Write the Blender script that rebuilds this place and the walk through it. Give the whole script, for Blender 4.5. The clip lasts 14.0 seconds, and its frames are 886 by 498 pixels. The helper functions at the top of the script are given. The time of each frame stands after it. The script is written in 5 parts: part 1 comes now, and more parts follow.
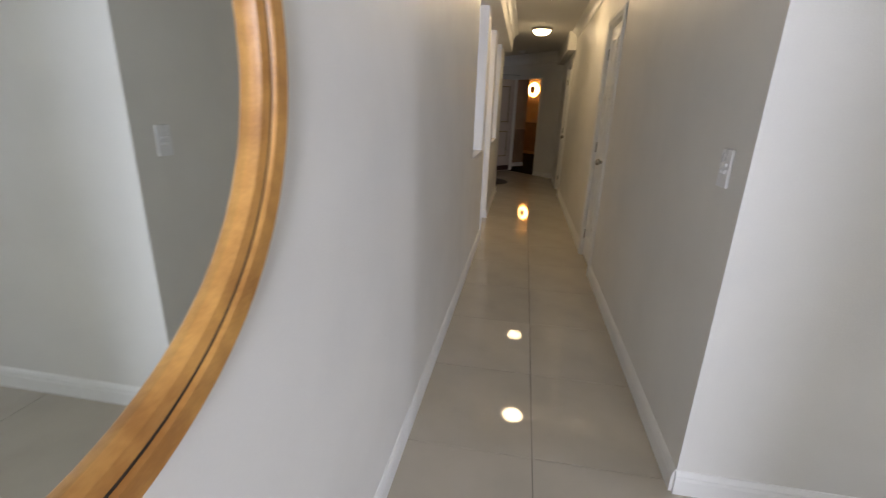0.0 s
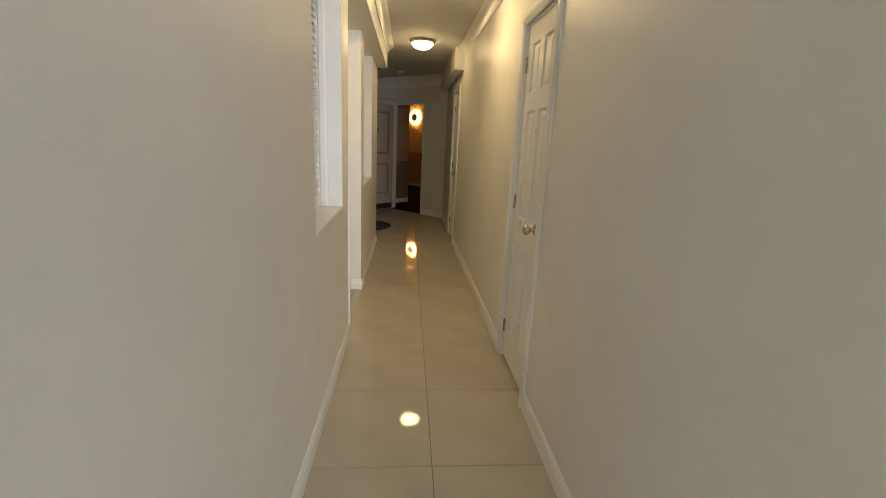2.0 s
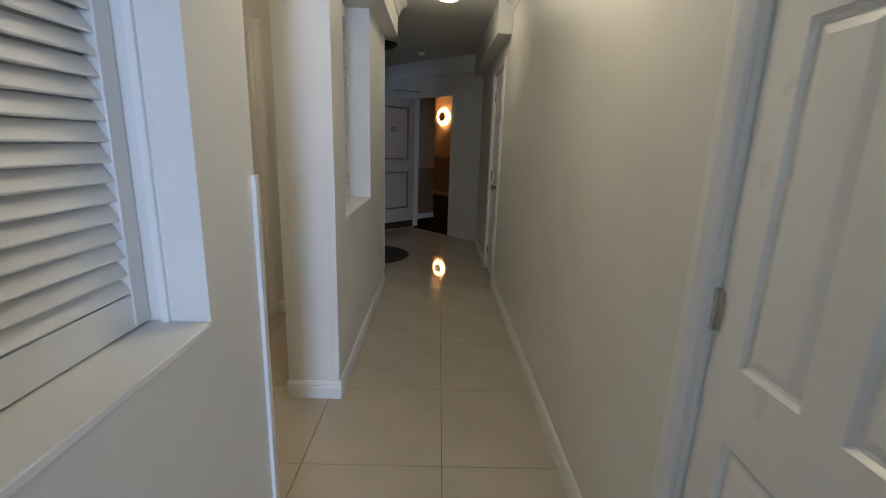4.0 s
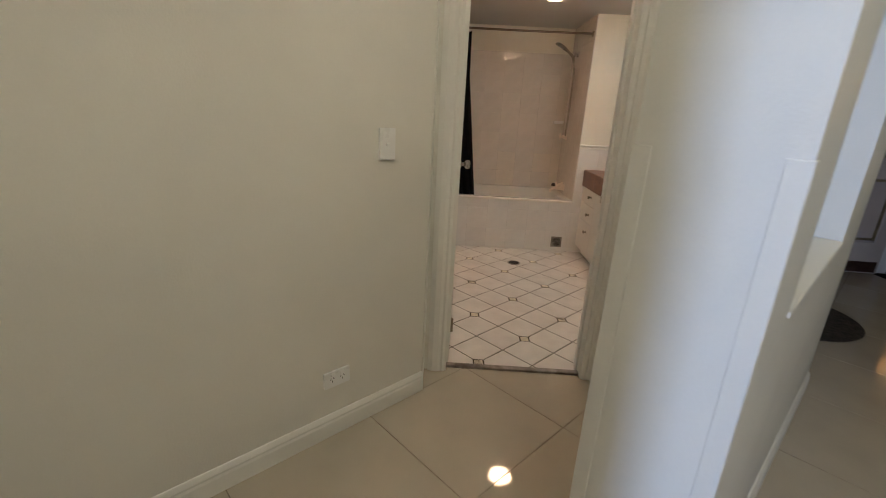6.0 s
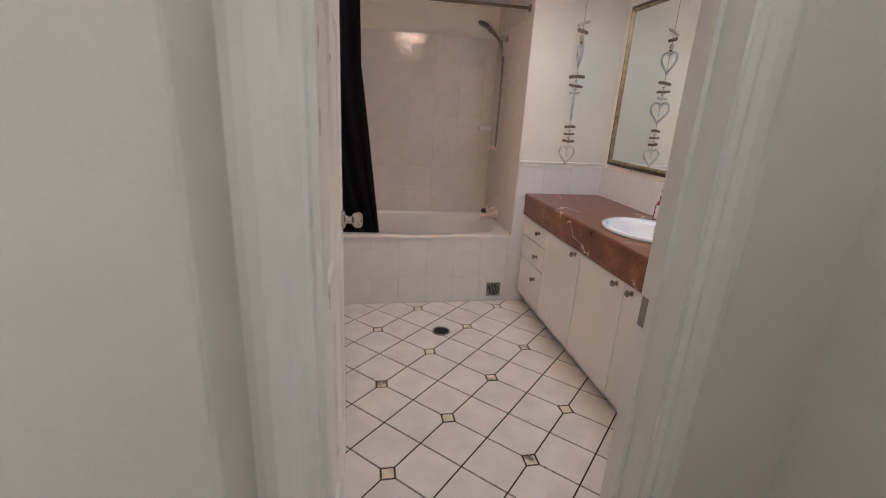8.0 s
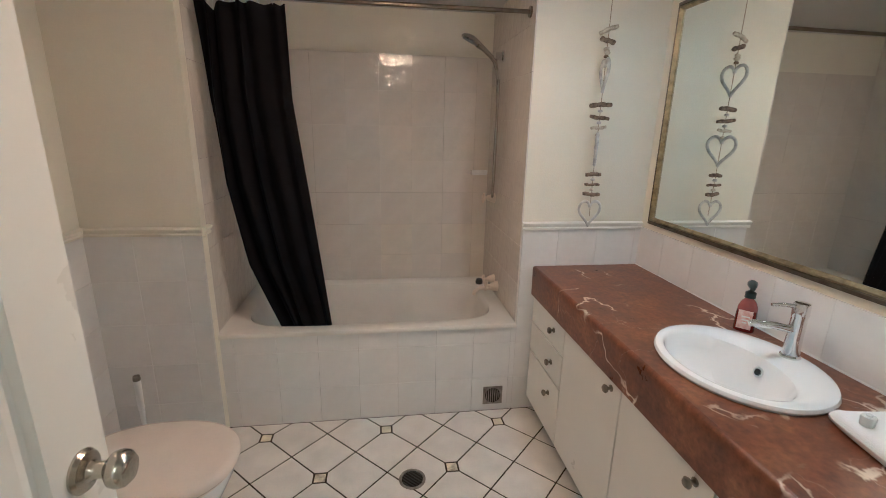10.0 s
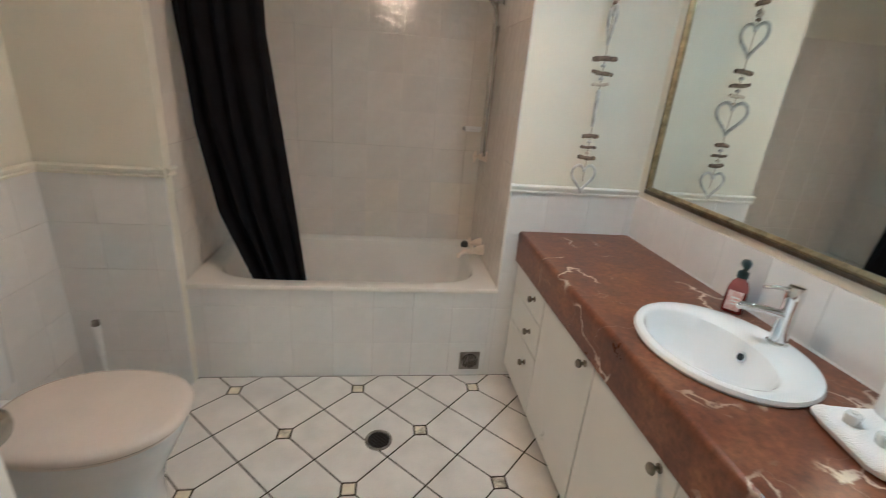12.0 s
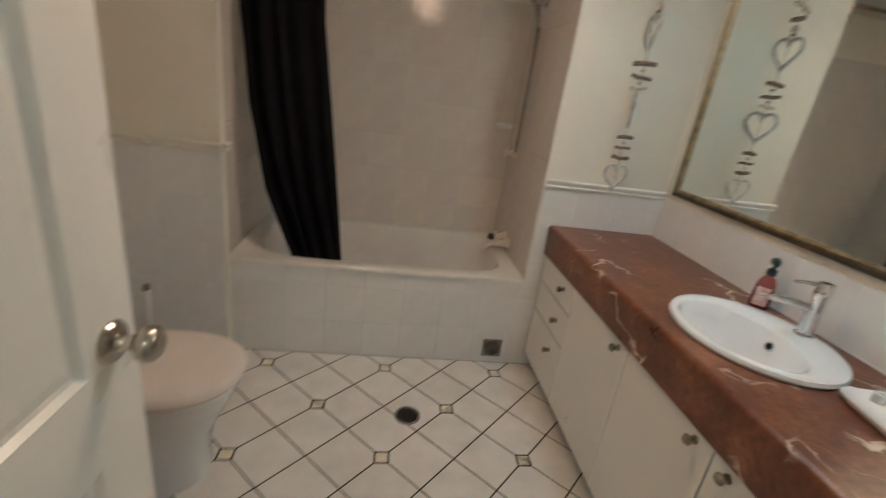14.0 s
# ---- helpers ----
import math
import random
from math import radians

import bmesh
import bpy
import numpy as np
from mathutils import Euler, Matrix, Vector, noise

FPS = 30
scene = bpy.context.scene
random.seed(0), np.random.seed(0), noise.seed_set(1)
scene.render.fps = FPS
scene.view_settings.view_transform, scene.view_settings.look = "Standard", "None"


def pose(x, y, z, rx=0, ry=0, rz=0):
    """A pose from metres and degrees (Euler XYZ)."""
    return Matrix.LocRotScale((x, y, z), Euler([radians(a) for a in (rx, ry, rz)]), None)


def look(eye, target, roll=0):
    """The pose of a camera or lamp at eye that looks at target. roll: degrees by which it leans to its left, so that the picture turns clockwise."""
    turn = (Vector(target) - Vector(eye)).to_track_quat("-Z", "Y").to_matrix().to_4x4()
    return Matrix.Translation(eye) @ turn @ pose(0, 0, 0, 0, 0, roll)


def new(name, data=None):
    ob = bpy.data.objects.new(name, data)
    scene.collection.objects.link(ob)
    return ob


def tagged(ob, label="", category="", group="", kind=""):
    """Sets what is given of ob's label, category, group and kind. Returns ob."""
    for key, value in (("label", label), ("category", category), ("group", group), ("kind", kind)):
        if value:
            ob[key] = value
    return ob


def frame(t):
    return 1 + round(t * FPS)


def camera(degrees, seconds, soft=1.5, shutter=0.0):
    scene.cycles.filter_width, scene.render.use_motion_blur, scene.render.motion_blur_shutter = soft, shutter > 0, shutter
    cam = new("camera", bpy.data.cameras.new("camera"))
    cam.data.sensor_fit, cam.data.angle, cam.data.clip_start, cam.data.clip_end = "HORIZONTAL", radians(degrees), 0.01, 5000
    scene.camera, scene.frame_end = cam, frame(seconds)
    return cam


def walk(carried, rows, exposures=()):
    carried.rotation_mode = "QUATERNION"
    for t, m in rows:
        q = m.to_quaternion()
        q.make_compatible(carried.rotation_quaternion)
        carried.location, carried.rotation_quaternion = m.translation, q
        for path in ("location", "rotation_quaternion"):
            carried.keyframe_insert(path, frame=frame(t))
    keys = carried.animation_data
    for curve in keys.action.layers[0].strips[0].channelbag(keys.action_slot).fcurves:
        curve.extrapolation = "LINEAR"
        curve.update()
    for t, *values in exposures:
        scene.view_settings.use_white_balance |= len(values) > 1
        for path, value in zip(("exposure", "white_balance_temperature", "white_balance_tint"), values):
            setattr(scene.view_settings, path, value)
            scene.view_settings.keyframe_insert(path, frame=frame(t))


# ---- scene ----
cam = camera(90.6, 14.0, soft=0.8, shutter=0.25)
PATH = [
    (0, (-0.056, -3.658, 1.346), (-0.375, -1.78, 0.737), 1.9),
    (0.5, (-0.075, -3.306, 1.381), (0.036, -1.384, 0.839), 2.3),
    (0.8, (-0.063, -3.085, 1.383), (0.12, -1.158, 0.879), 2.9),
    (1, (-0.065, -2.919, 1.391), (0.119, -0.989, 0.899), 3.0),
    (1.5, (-0.101, -2.458, 1.412), (0.077, -0.526, 0.929), 2.8),
    (2, (-0.057, -1.986, 1.395), (0.115, -0.052, 0.915), 2.8),
    (2.2, (-0.044, -1.791, 1.386), (0.121, 0.144, 0.908), 2.6),
    (4.3, (0.035, 0.101, 1.354), (-0.005, 2.045, 0.884), 1.6),
    (4.5, (0.027, 0.267, 1.337), (-0.144, 2.203, 0.865), 0.6),
    (5, (-0.059, 0.645, 1.342), (-0.678, 2.477, 0.831), -0.6),
    (5.5, (-0.157, 0.901, 1.31), (-1.286, 2.443, 0.723), 1.0),
    (6, (-0.369, 1.155, 1.312), (-1.736, 2.482, 0.703), 3.1),
    (6.5, (-0.572, 1.4, 1.318), (-2.0, 2.661, 0.709), 3.8),
    (7, (-0.818, 1.6, 1.304), (-2.234, 2.878, 0.702), 3.9),
    (7.5, (-1.093, 1.83, 1.347), (-2.315, 3.294, 0.743), 5.6),
    (8, (-1.228, 2.156, 1.36), (-2.296, 3.735, 0.757), 3.2),
    (8.1, (-1.255, 2.219, 1.36), (-2.303, 3.812, 0.754), 4.2),
    (8.2, (-1.277, 2.284, 1.358), (-2.303, 3.893, 0.761), 2.4),
    (10.3, (-1.599, 3.1, 1.491), (-2.817, 4.608, 1.0), 0.9),
    (10.5, (-1.595, 3.122, 1.486), (-2.885, 4.568, 0.99), 0.6),
    (11, (-1.579, 3.148, 1.466), (-2.953, 4.475, 0.873), 0.4),
    (11.5, (-1.558, 3.181, 1.445), (-2.906, 4.462, 0.708), 0.9),
    (12, (-1.579, 3.19, 1.446), (-2.697, 4.7, 0.76), 4.7),
    (12.5, (-1.63, 3.179, 1.463), (-2.181, 5.044, 0.995), 7.8),
    (13, (-1.67, 3.158, 1.463), (-1.971, 5.092, 1.052), 5.5),
    (13.5, (-1.686, 3.115, 1.459), (-2.175, 5.007, 1.031), 4.7),
    (14, (-1.638, 3.009, 1.397), (-2.756, 4.521, 0.716), 8.0),
]
walk(cam, [(t, look(eye, target, roll)) for t, eye, target, roll in PATH],
     [(0.0, 0.28, 7900, 17), (0.6, 0.22, 7600, 16), (1.0, 0.24, 8300, 13), (1.5, 0.58, 9100, 12), (2.2, 0.70, 8900, 11), (4.3, 0.36, 5700, 11), (5.0, 0.38, 5800, 12), (5.5, 0.59, 5700, 12), (6.0, 0.73, 5650, 10), (6.5, 0.74, 5600, 8),
      (7.5, 0.82, 5100, 14), (8.2, 1.10, 4800, 16), (10.3, 1.10, 4800, 4), (11.5, 1.20, 4600, 2), (12.5, 1.04, 4700, 0), (13.5, 0.78, 4900, 0), (14.0, 0.78, 4950, 2)])

# ---------------------------------------------------------------- light
world = bpy.data.worlds.new("world")
scene.world = world
world.use_nodes = True
wn = world.node_tree
sky = wn.nodes.new("ShaderNodeTexSky")
sky.sky_type = "NISHITA"
sky.sun_disc = False
sky.sun_elevation = radians(40)
sky.sun_rotation = radians(60)
wn.nodes["Background"].inputs["Strength"].default_value = 0.12
wn.links.new(sky.outputs["Color"], wn.nodes["Background"].inputs["Color"])
sun = new("sun", bpy.data.lights.new("sun", "SUN"))
sun.data.energy = 2.0
sun.data.angle = radians(0.5)
sun.data.color = (1.0, 0.95, 0.88)
sun.matrix_world = look((30, 60, 60), (0, 0, 0))


def window_light(name, eye, target, w, h, energy, color):
    """Skylight in a window opening."""
    lamp = new(name, bpy.data.lights.new(name, "AREA"))
    lamp.data.shape = "RECTANGLE"
    lamp.data.size, lamp.data.size_y = w, h
    lamp.data.energy, lamp.data.color = energy, color
    lamp.matrix_world = look(eye, target)
    return lamp


window_light("daylight", (4.44, -2.95, 1.45), (0.0, -2.95, 1.2), 0.85, 1.9, 28, (0.55, 0.69, 1.0))
window_light("daylight_south", (2.05, -11.94, 1.50), (-0.6, 2.0, 1.3), 1.9, 1.6, 720, (0.55, 0.69, 1.0))
LAMP_HALL = 33.0
LAMP_HALL_FAR = 16.0
LAMP_ALCOVE = 26.0
LAMP_BATH = 43.0
LAMP_RING = 26.0
LAMP_VANITY = 82.0


# ---------------------------------------------------------------- materials
def node_mat(name, color, rough=0.5, metal=0.0, vary=0.06, scale=6.0, grain=90.0, bump=0.05, spec=0.5, coat=0.0,
             color2=None, per_object=0.0, rough_vary=0.08):
    m = bpy.data.materials.new(name)
    m.use_nodes = True
    t = m.node_tree
    b = t.nodes["Principled BSDF"]
    b.inputs["Roughness"].default_value = rough
    b.inputs["Metallic"].default_value = metal
    b.inputs["Specular IOR Level"].default_value = spec
    b.inputs["Coat Weight"].default_value = coat
    co = t.nodes.new("ShaderNodeTexCoord")
    n1 = t.nodes.new("ShaderNodeTexNoise")
    n1.inputs["Scale"].default_value = scale
    n1.inputs["Detail"].default_value = 6
    n2 = t.nodes.new("ShaderNodeTexNoise")
    n2.inputs["Scale"].default_value = grain
    n2.inputs["Detail"].default_value = 3
    t.links.new(co.outputs["Object"], n1.inputs["Vector"])
    t.links.new(co.outputs["Object"], n2.inputs["Vector"])
    mix = t.nodes.new("ShaderNodeMix")
    mix.data_type = "RGBA"
    c = Vector(color)
    d = Vector(color2) if color2 else c * (1 - 2.2 * vary)
    mix.inputs["A"].default_value = (*(c * (1 + vary * 0.5)), 1)
    mix.inputs["B"].default_value = (*d, 1)
    ramp = t.nodes.new("ShaderNodeMapRange")
    ramp.inputs["From Min"].default_value, ramp.inputs["From Max"].default_value = 0.35, 0.7
    add = t.nodes.new("ShaderNodeMath")
    add.operation = "MULTIPLY_ADD"
    add.inputs[1].default_value = 0.25
    t.links.new(n2.outputs["Fac"], add.inputs[0])
    t.links.new(n1.outputs["Fac"], add.inputs[2])
    sub = t.nodes.new("ShaderNodeMath")
    sub.operation = "SUBTRACT"
    sub.inputs[1].default_value = 0.125
    t.links.new(add.outputs[0], sub.inputs[0])
    t.links.new(sub.outputs[0], ramp.inputs["Value"])
    t.links.new(ramp.outputs["Result"], mix.inputs["Factor"])
    out = mix.outputs["Result"]
    if per_object:
        oi = t.nodes.new("ShaderNodeObjectInfo")
        hsv = t.nodes.new("ShaderNodeHueSaturation")
        mr = t.nodes.new("ShaderNodeMapRange")
        mr.inputs["To Min"].default_value, mr.inputs["To Max"].default_value = 1 - per_object, 1 + per_object * 0.5
        t.links.new(oi.outputs["Random"], mr.inputs["Value"])
        t.links.new(mr.outputs["Result"], hsv.inputs["Value"])
        t.links.new(out, hsv.inputs["Color"])
        out = hsv.outputs["Color"]
    t.links.new(out, b.inputs["Base Color"])
    rr = t.nodes.new("ShaderNodeMapRange")
    rr.inputs["To Min"].default_value, rr.inputs["To Max"].default_value = max(0.02, rough - rough_vary), min(1, rough + rough_vary)
    t.links.new(n1.outputs["Fac"], rr.inputs["Value"])
    t.links.new(rr.outputs["Result"], b.inputs["Roughness"])
    if bump:
        bp = t.nodes.new("ShaderNodeBump")
        bp.inputs["Strength"].default_value = bump
        bp.inputs["Distance"].default_value = 0.004
        t.links.new(n2.outputs["Fac"], bp.inputs["Height"])
        t.links.new(bp.outputs["Normal"], b.inputs["Normal"])
    return m


def emitter(name, color, strength):
    m = bpy.data.materials.new(name)
    m.use_nodes = True
    b = m.node_tree.nodes["Principled BSDF"]
    b.inputs["Base Color"].default_value = (0.85, 0.83, 0.78, 1)
    b.inputs["Roughness"].default_value = 0.25
    b.inputs["Emission Color"].default_value = (*color, 1)
    b.inputs["Emission Strength"].default_value = strength
    return m


def marble(name):
    """Red-brown marble with pale branching veins."""
    m = bpy.data.materials.new(name)
    m.use_nodes = True
    t = m.node_tree
    b = t.nodes["Principled BSDF"]
    b.inputs["Roughness"].default_value = 0.22
    co = t.nodes.new("ShaderNodeTexCoord")
    warp = t.nodes.new("ShaderNodeTexNoise")
    warp.inputs["Scale"].default_value, warp.inputs["Detail"].default_value = 5.0, 5
    t.links.new(co.outputs["Object"], warp.inputs["Vector"])
    va = t.nodes.new("ShaderNodeVectorMath")
    va.operation = "MULTIPLY_ADD"
    va.inputs[1].default_value = (0.28, 0.28, 0.28)
    t.links.new(warp.outputs["Color"], va.inputs[0])
    shift = t.nodes.new("ShaderNodeMapping")
    shift.inputs["Location"].default_value = (3.37, 1.62, 0.41)
    t.links.new(co.outputs["Object"], shift.inputs["Vector"])
    t.links.new(shift.outputs["Vector"], va.inputs[2])
    vein = []
    for scale, width in ((1.7, 0.0095), (4.3, 0.0060)):
        v = t.nodes.new("ShaderNodeTexVoronoi")
        v.feature = "DISTANCE_TO_EDGE"
        v.inputs["Scale"].default_value = scale
        t.links.new(va.outputs[0], v.inputs["Vector"])
        r = t.nodes.new("ShaderNodeMapRange")
        r.inputs["From Min"].default_value, r.inputs["From Max"].default_value = width * 0.25, width
        r.inputs["To Min"].default_value, r.inputs["To Max"].default_value = 1, 0
        t.links.new(v.outputs["Distance"], r.inputs["Value"])
        vein.append(r)
    mask = t.nodes.new("ShaderNodeTexNoise")
    mask.inputs["Scale"].default_value, mask.inputs["Detail"].default_value = 3.1, 2
    t.links.new(shift.outputs["Vector"], mask.inputs["Vector"])
    mr = t.nodes.new("ShaderNodeMapRange")
    mr.inputs["From Min"].default_value, mr.inputs["From Max"].default_value = 0.49, 0.57
    t.links.new(mask.outputs["Fac"], mr.inputs["Value"])
    mx = t.nodes.new("ShaderNodeMath")
    mx.operation = "MULTIPLY_ADD"
    mx.inputs[1].default_value = 0.26
    t.links.new(vein[1].outputs["Result"], mx.inputs[0])
    t.links.new(vein[0].outputs["Result"], mx.inputs[2])
    ml = t.nodes.new("ShaderNodeMath")
    ml.operation, ml.use_clamp = "MULTIPLY", True
    t.links.new(mx.outputs[0], ml.inputs[0])
    t.links.new(mr.outputs["Result"], ml.inputs[1])
    cloud = t.nodes.new("ShaderNodeTexNoise")
    cloud.inputs["Scale"].default_value, cloud.inputs["Detail"].default_value = 6.5, 10
    cloud.inputs["Roughness"].default_value = 0.65
    t.links.new(co.outputs["Object"], cloud.inputs["Vector"])
    ramp = t.nodes.new("ShaderNodeValToRGB")
    e = ramp.color_ramp.elements
    e[0].position, e[0].color = 0.28, (0.085, 0.029, 0.016, 1)
    e[1].position, e[1].color = 0.78, (0.30, 0.130, 0.056, 1)
    mid = e.new(0.52)
    mid.color = (0.168, 0.059, 0.026, 1)
    t.links.new(cloud.outputs["Fac"], ramp.inputs["Fac"])
    fleck = t.nodes.new("ShaderNodeTexNoise")
    fleck.inputs["Scale"].default_value, fleck.inputs["Detail"].default_value = 55.0, 6
    fleck.inputs["Roughness"].default_value = 0.7
    t.links.new(co.outputs["Object"], fleck.inputs["Vector"])
    grade = t.nodes.new("ShaderNodeMapRange")
    grade.inputs["From Min"].default_value, grade.inputs["From Max"].default_value = 0.3, 0.75
    grade.inputs["To Min"].default_value, grade.inputs["To Max"].default_value = 0.62, 1.45
    t.links.new(fleck.outputs["Fac"], grade.inputs["Value"])
    tone = t.nodes.new("ShaderNodeHueSaturation")
    t.links.new(grade.outputs["Result"], tone.inputs["Value"])
    t.links.new(ramp.outputs["Color"], tone.inputs["Color"])
    mix = t.nodes.new("ShaderNodeMix")
    mix.data_type = "RGBA"
    mix.inputs["B"].default_value = (0.72, 0.62, 0.50, 1)
    t.links.new(ml.outputs[0], mix.inputs["Factor"])
    t.links.new(tone.outputs["Color"], mix.inputs["A"])
    t.links.new(mix.outputs["Result"], b.inputs["Base Color"])
    rr = t.nodes.new("ShaderNodeMapRange")
    rr.inputs["To Min"].default_value, rr.inputs["To Max"].default_value = 0.20, 0.42
    t.links.new(cloud.outputs["Fac"], rr.inputs["Value"])
    t.links.new(rr.outputs["Result"], b.inputs["Roughness"])
    return m


def wood(name, dark, light, stretch=(1, 1, 14), rough=0.45):
    m = node_mat(name, light, rough, color2=dark, scale=5, grain=60, bump=0.12)
    t = m.node_tree
    mp = t.nodes.new("ShaderNodeMapping")
    mp.inputs["Scale"].default_value = stretch
    co = [n for n in t.nodes if n.type == "TEX_COORD"][0]
    t.links.new(co.outputs["Object"], mp.inputs["Vector"])
    for n in t.nodes:
        if n.type == "TEX_NOISE":
            t.links.new(mp.outputs["Vector"], n.inputs["Vector"])
    return m


M = {}
M["paint"] = node_mat("wall_paint", (0.742, 0.722, 0.66), 0.42, vary=0.022, scale=2.6, grain=150, bump=0.15, spec=0.35)
M["ceiling"] = node_mat("ceiling_paint", (0.72, 0.71, 0.67), 0.7, vary=0.02, scale=1.5, grain=200, bump=0.06)
M["trim"] = node_mat("gloss_trim", (0.80, 0.79, 0.74), 0.30, vary=0.008, scale=4, grain=120, bump=0.03, rough_vary=0.04)
M["door"] = node_mat("door_paint", (0.80, 0.79, 0.74), 0.30, vary=0.01, scale=5, grain=150, bump=0.05)
M["entrance"] = node_mat("entrance_door_paint", (0.50, 0.425, 0.36), 0.35, vary=0.03, scale=5, grain=150, bump=0.05)
M["cream"] = node_mat("bath_wall_paint", (0.76, 0.73, 0.63), 0.5, vary=0.03, scale=2.5, grain=150, bump=0.2)
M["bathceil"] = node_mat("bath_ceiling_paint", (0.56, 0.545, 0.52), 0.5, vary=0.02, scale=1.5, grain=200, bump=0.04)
M["porcelain"] = node_mat("porcelain_floor_tile", (0.50, 0.445, 0.355), 0.04, vary=0.04, scale=3.5, grain=300, bump=0.0,
                          per_object=0.03, rough_vary=0.015)
M["joint"] = node_mat("floor_joint", (0.16, 0.13, 0.10), 0.8, vary=0.2, scale=20, bump=0.1)
M["bathtile"] = node_mat("bath_floor_tile", (0.76, 0.735, 0.70), 0.14, vary=0.05, scale=8, grain=140, bump=0.03, per_object=0.04)
M["inset"] = node_mat("inset_tile", (0.80, 0.74, 0.58), 0.25, vary=0.1, scale=25, per_object=0.12)
M["inset_worn"] = node_mat("inset_tile_worn", (0.78, 0.72, 0.56), 0.4, scale=24, grain=160, color2=(0.05, 0.03, 0.015))
M["grout_dark"] = node_mat("dark_grout", (0.028, 0.017, 0.010), 0.85, scale=14, color2=(0.065, 0.045, 0.030), bump=0.1)
M["walltile"] = node_mat("white_wall_tile", (0.76, 0.755, 0.74), 0.09, vary=0.025, scale=7, grain=38, bump=0.16, per_object=0.035, rough_vary=0.05)
M["tubtile"] = node_mat("tub_wall_tile", (0.68, 0.64, 0.585), 0.03, vary=0.03, scale=7, grain=19, bump=0.85, per_object=0.03, rough_vary=0.02)
M["walltile_warm"] = node_mat("cream_wall_tile", (0.71, 0.66, 0.58), 0.10, vary=0.03, scale=7, grain=38, bump=0.16, per_object=0.03)
M["grout"] = node_mat("pale_grout", (0.50, 0.47, 0.42), 0.8, vary=0.2, scale=12, bump=0.05)
M["marble"] = marble("red_marble")
M["ceramic"] = node_mat("white_ceramic", (0.80, 0.81, 0.82), 0.06, vary=0.015, scale=4, bump=0.0, rough_vary=0.02, coat=0.3)
M["tubwhite"] = node_mat("tub_enamel", (0.76, 0.73, 0.68), 0.12, vary=0.03, scale=5, bump=0.0, rough_vary=0.04)
M["seat"] = node_mat("toilet_seat_plastic", (0.72, 0.655, 0.60), 0.22, vary=0.03, scale=5, bump=0.0)
M["chrome"] = node_mat("chrome", (0.80, 0.80, 0.80), 0.08, 1.0, vary=0.02, bump=0.0, rough_vary=0.03)
M["showerchrome"] = node_mat("worn_chrome", (0.48, 0.46, 0.43), 0.10, 1.0, vary=0.05, scale=20, bump=0.0)
M["rod"] = node_mat("aged_rod_metal", (0.20, 0.165, 0.13), 0.35, 1.0, vary=0.1, scale=20)
M["nickel"] = node_mat("brushed_nickel", (0.50, 0.47, 0.41), 0.24, 1.0, vary=0.06, scale=12, bump=0.03)
M["brass"] = node_mat("antique_nickel", (0.33, 0.29, 0.23), 0.32, 1.0, scale=30, color2=(0.17, 0.145, 0.11))
M["gilt"] = node_mat("worn_gilt", (0.40, 0.33, 0.19), 0.32, 0.75, scale=30, color2=(0.20, 0.16, 0.09), bump=0.1)
M["giltdark"] = node_mat("dark_gilt", (0.13, 0.105, 0.07), 0.45, 0.5, scale=30, color2=(0.085, 0.068, 0.045))
M["bronze"] = node_mat("bronze_rim", (0.10, 0.055, 0.04), 0.4, 0.7, vary=0.1, scale=20)
M["mirror"] = node_mat("mirror_glass", (0.86, 0.90, 0.88), 0.0, 1.0, vary=0.0, bump=0.0, rough_vary=0.0)
M["mirror"].node_tree.nodes["Principled BSDF"].inputs["Roughness"].default_value = 0.015
for link in list(M["mirror"].node_tree.links):
    if link.to_socket.name == "Roughness":
        M["mirror"].node_tree.links.remove(link)
M["curtain"] = node_mat("black_cloth", (0.005, 0.005, 0.006), 0.9, scale=8, grain=400, color2=(0.003, 0.003, 0.0035), bump=0.15, spec=0.15)
M["black"] = node_mat("black_metal", (0.018, 0.016, 0.015), 0.45, vary=0.1, bump=0.02)
M["darkwood"] = wood("dark_wood", (0.010, 0.007, 0.006), (0.028, 0.018, 0.013))
M["pine"] = wood("honey_wood", (0.36, 0.15, 0.035), (0.62, 0.31, 0.085), (3, 3, 3), 0.38)
M["drift"] = wood("driftwood", (0.085, 0.055, 0.035), (0.24, 0.17, 0.115), (14, 2, 14), 0.8)
M["driftpale"] = wood("pale_driftwood", (0.38, 0.32, 0.25), (0.60, 0.54, 0.44), (14, 2, 14), 0.8)
M["heart"] = node_mat("whitewashed_wood", (0.62, 0.62, 0.60), 0.75, scale=30, color2=(0.38, 0.37, 0.35), bump=0.15)
M["string"] = node_mat("jute_string", (0.34, 0.28, 0.20), 0.9, grain=200, bump=0.2)
M["plastic"] = node_mat("white_plastic", (0.80, 0.80, 0.79), 0.28, vary=0.01, bump=0.0)
M["oldplastic"] = node_mat("yellowed_tap_plastic", (0.76, 0.66, 0.56), 0.3, vary=0.05, bump=0.0)
M["pump"] = node_mat("dark_green_plastic", (0.012, 0.028, 0.028), 0.3, vary=0.05, bump=0.0)
M["soap"] = node_mat("red_liquid_soap", (0.15, 0.014, 0.013), 0.12, vary=0.08, scale=12, bump=0.0, coat=0.5)
M["label"] = node_mat("paper_label", (0.74, 0.58, 0.55), 0.5, scale=60, color2=(0.62, 0.32, 0.28), bump=0.0)
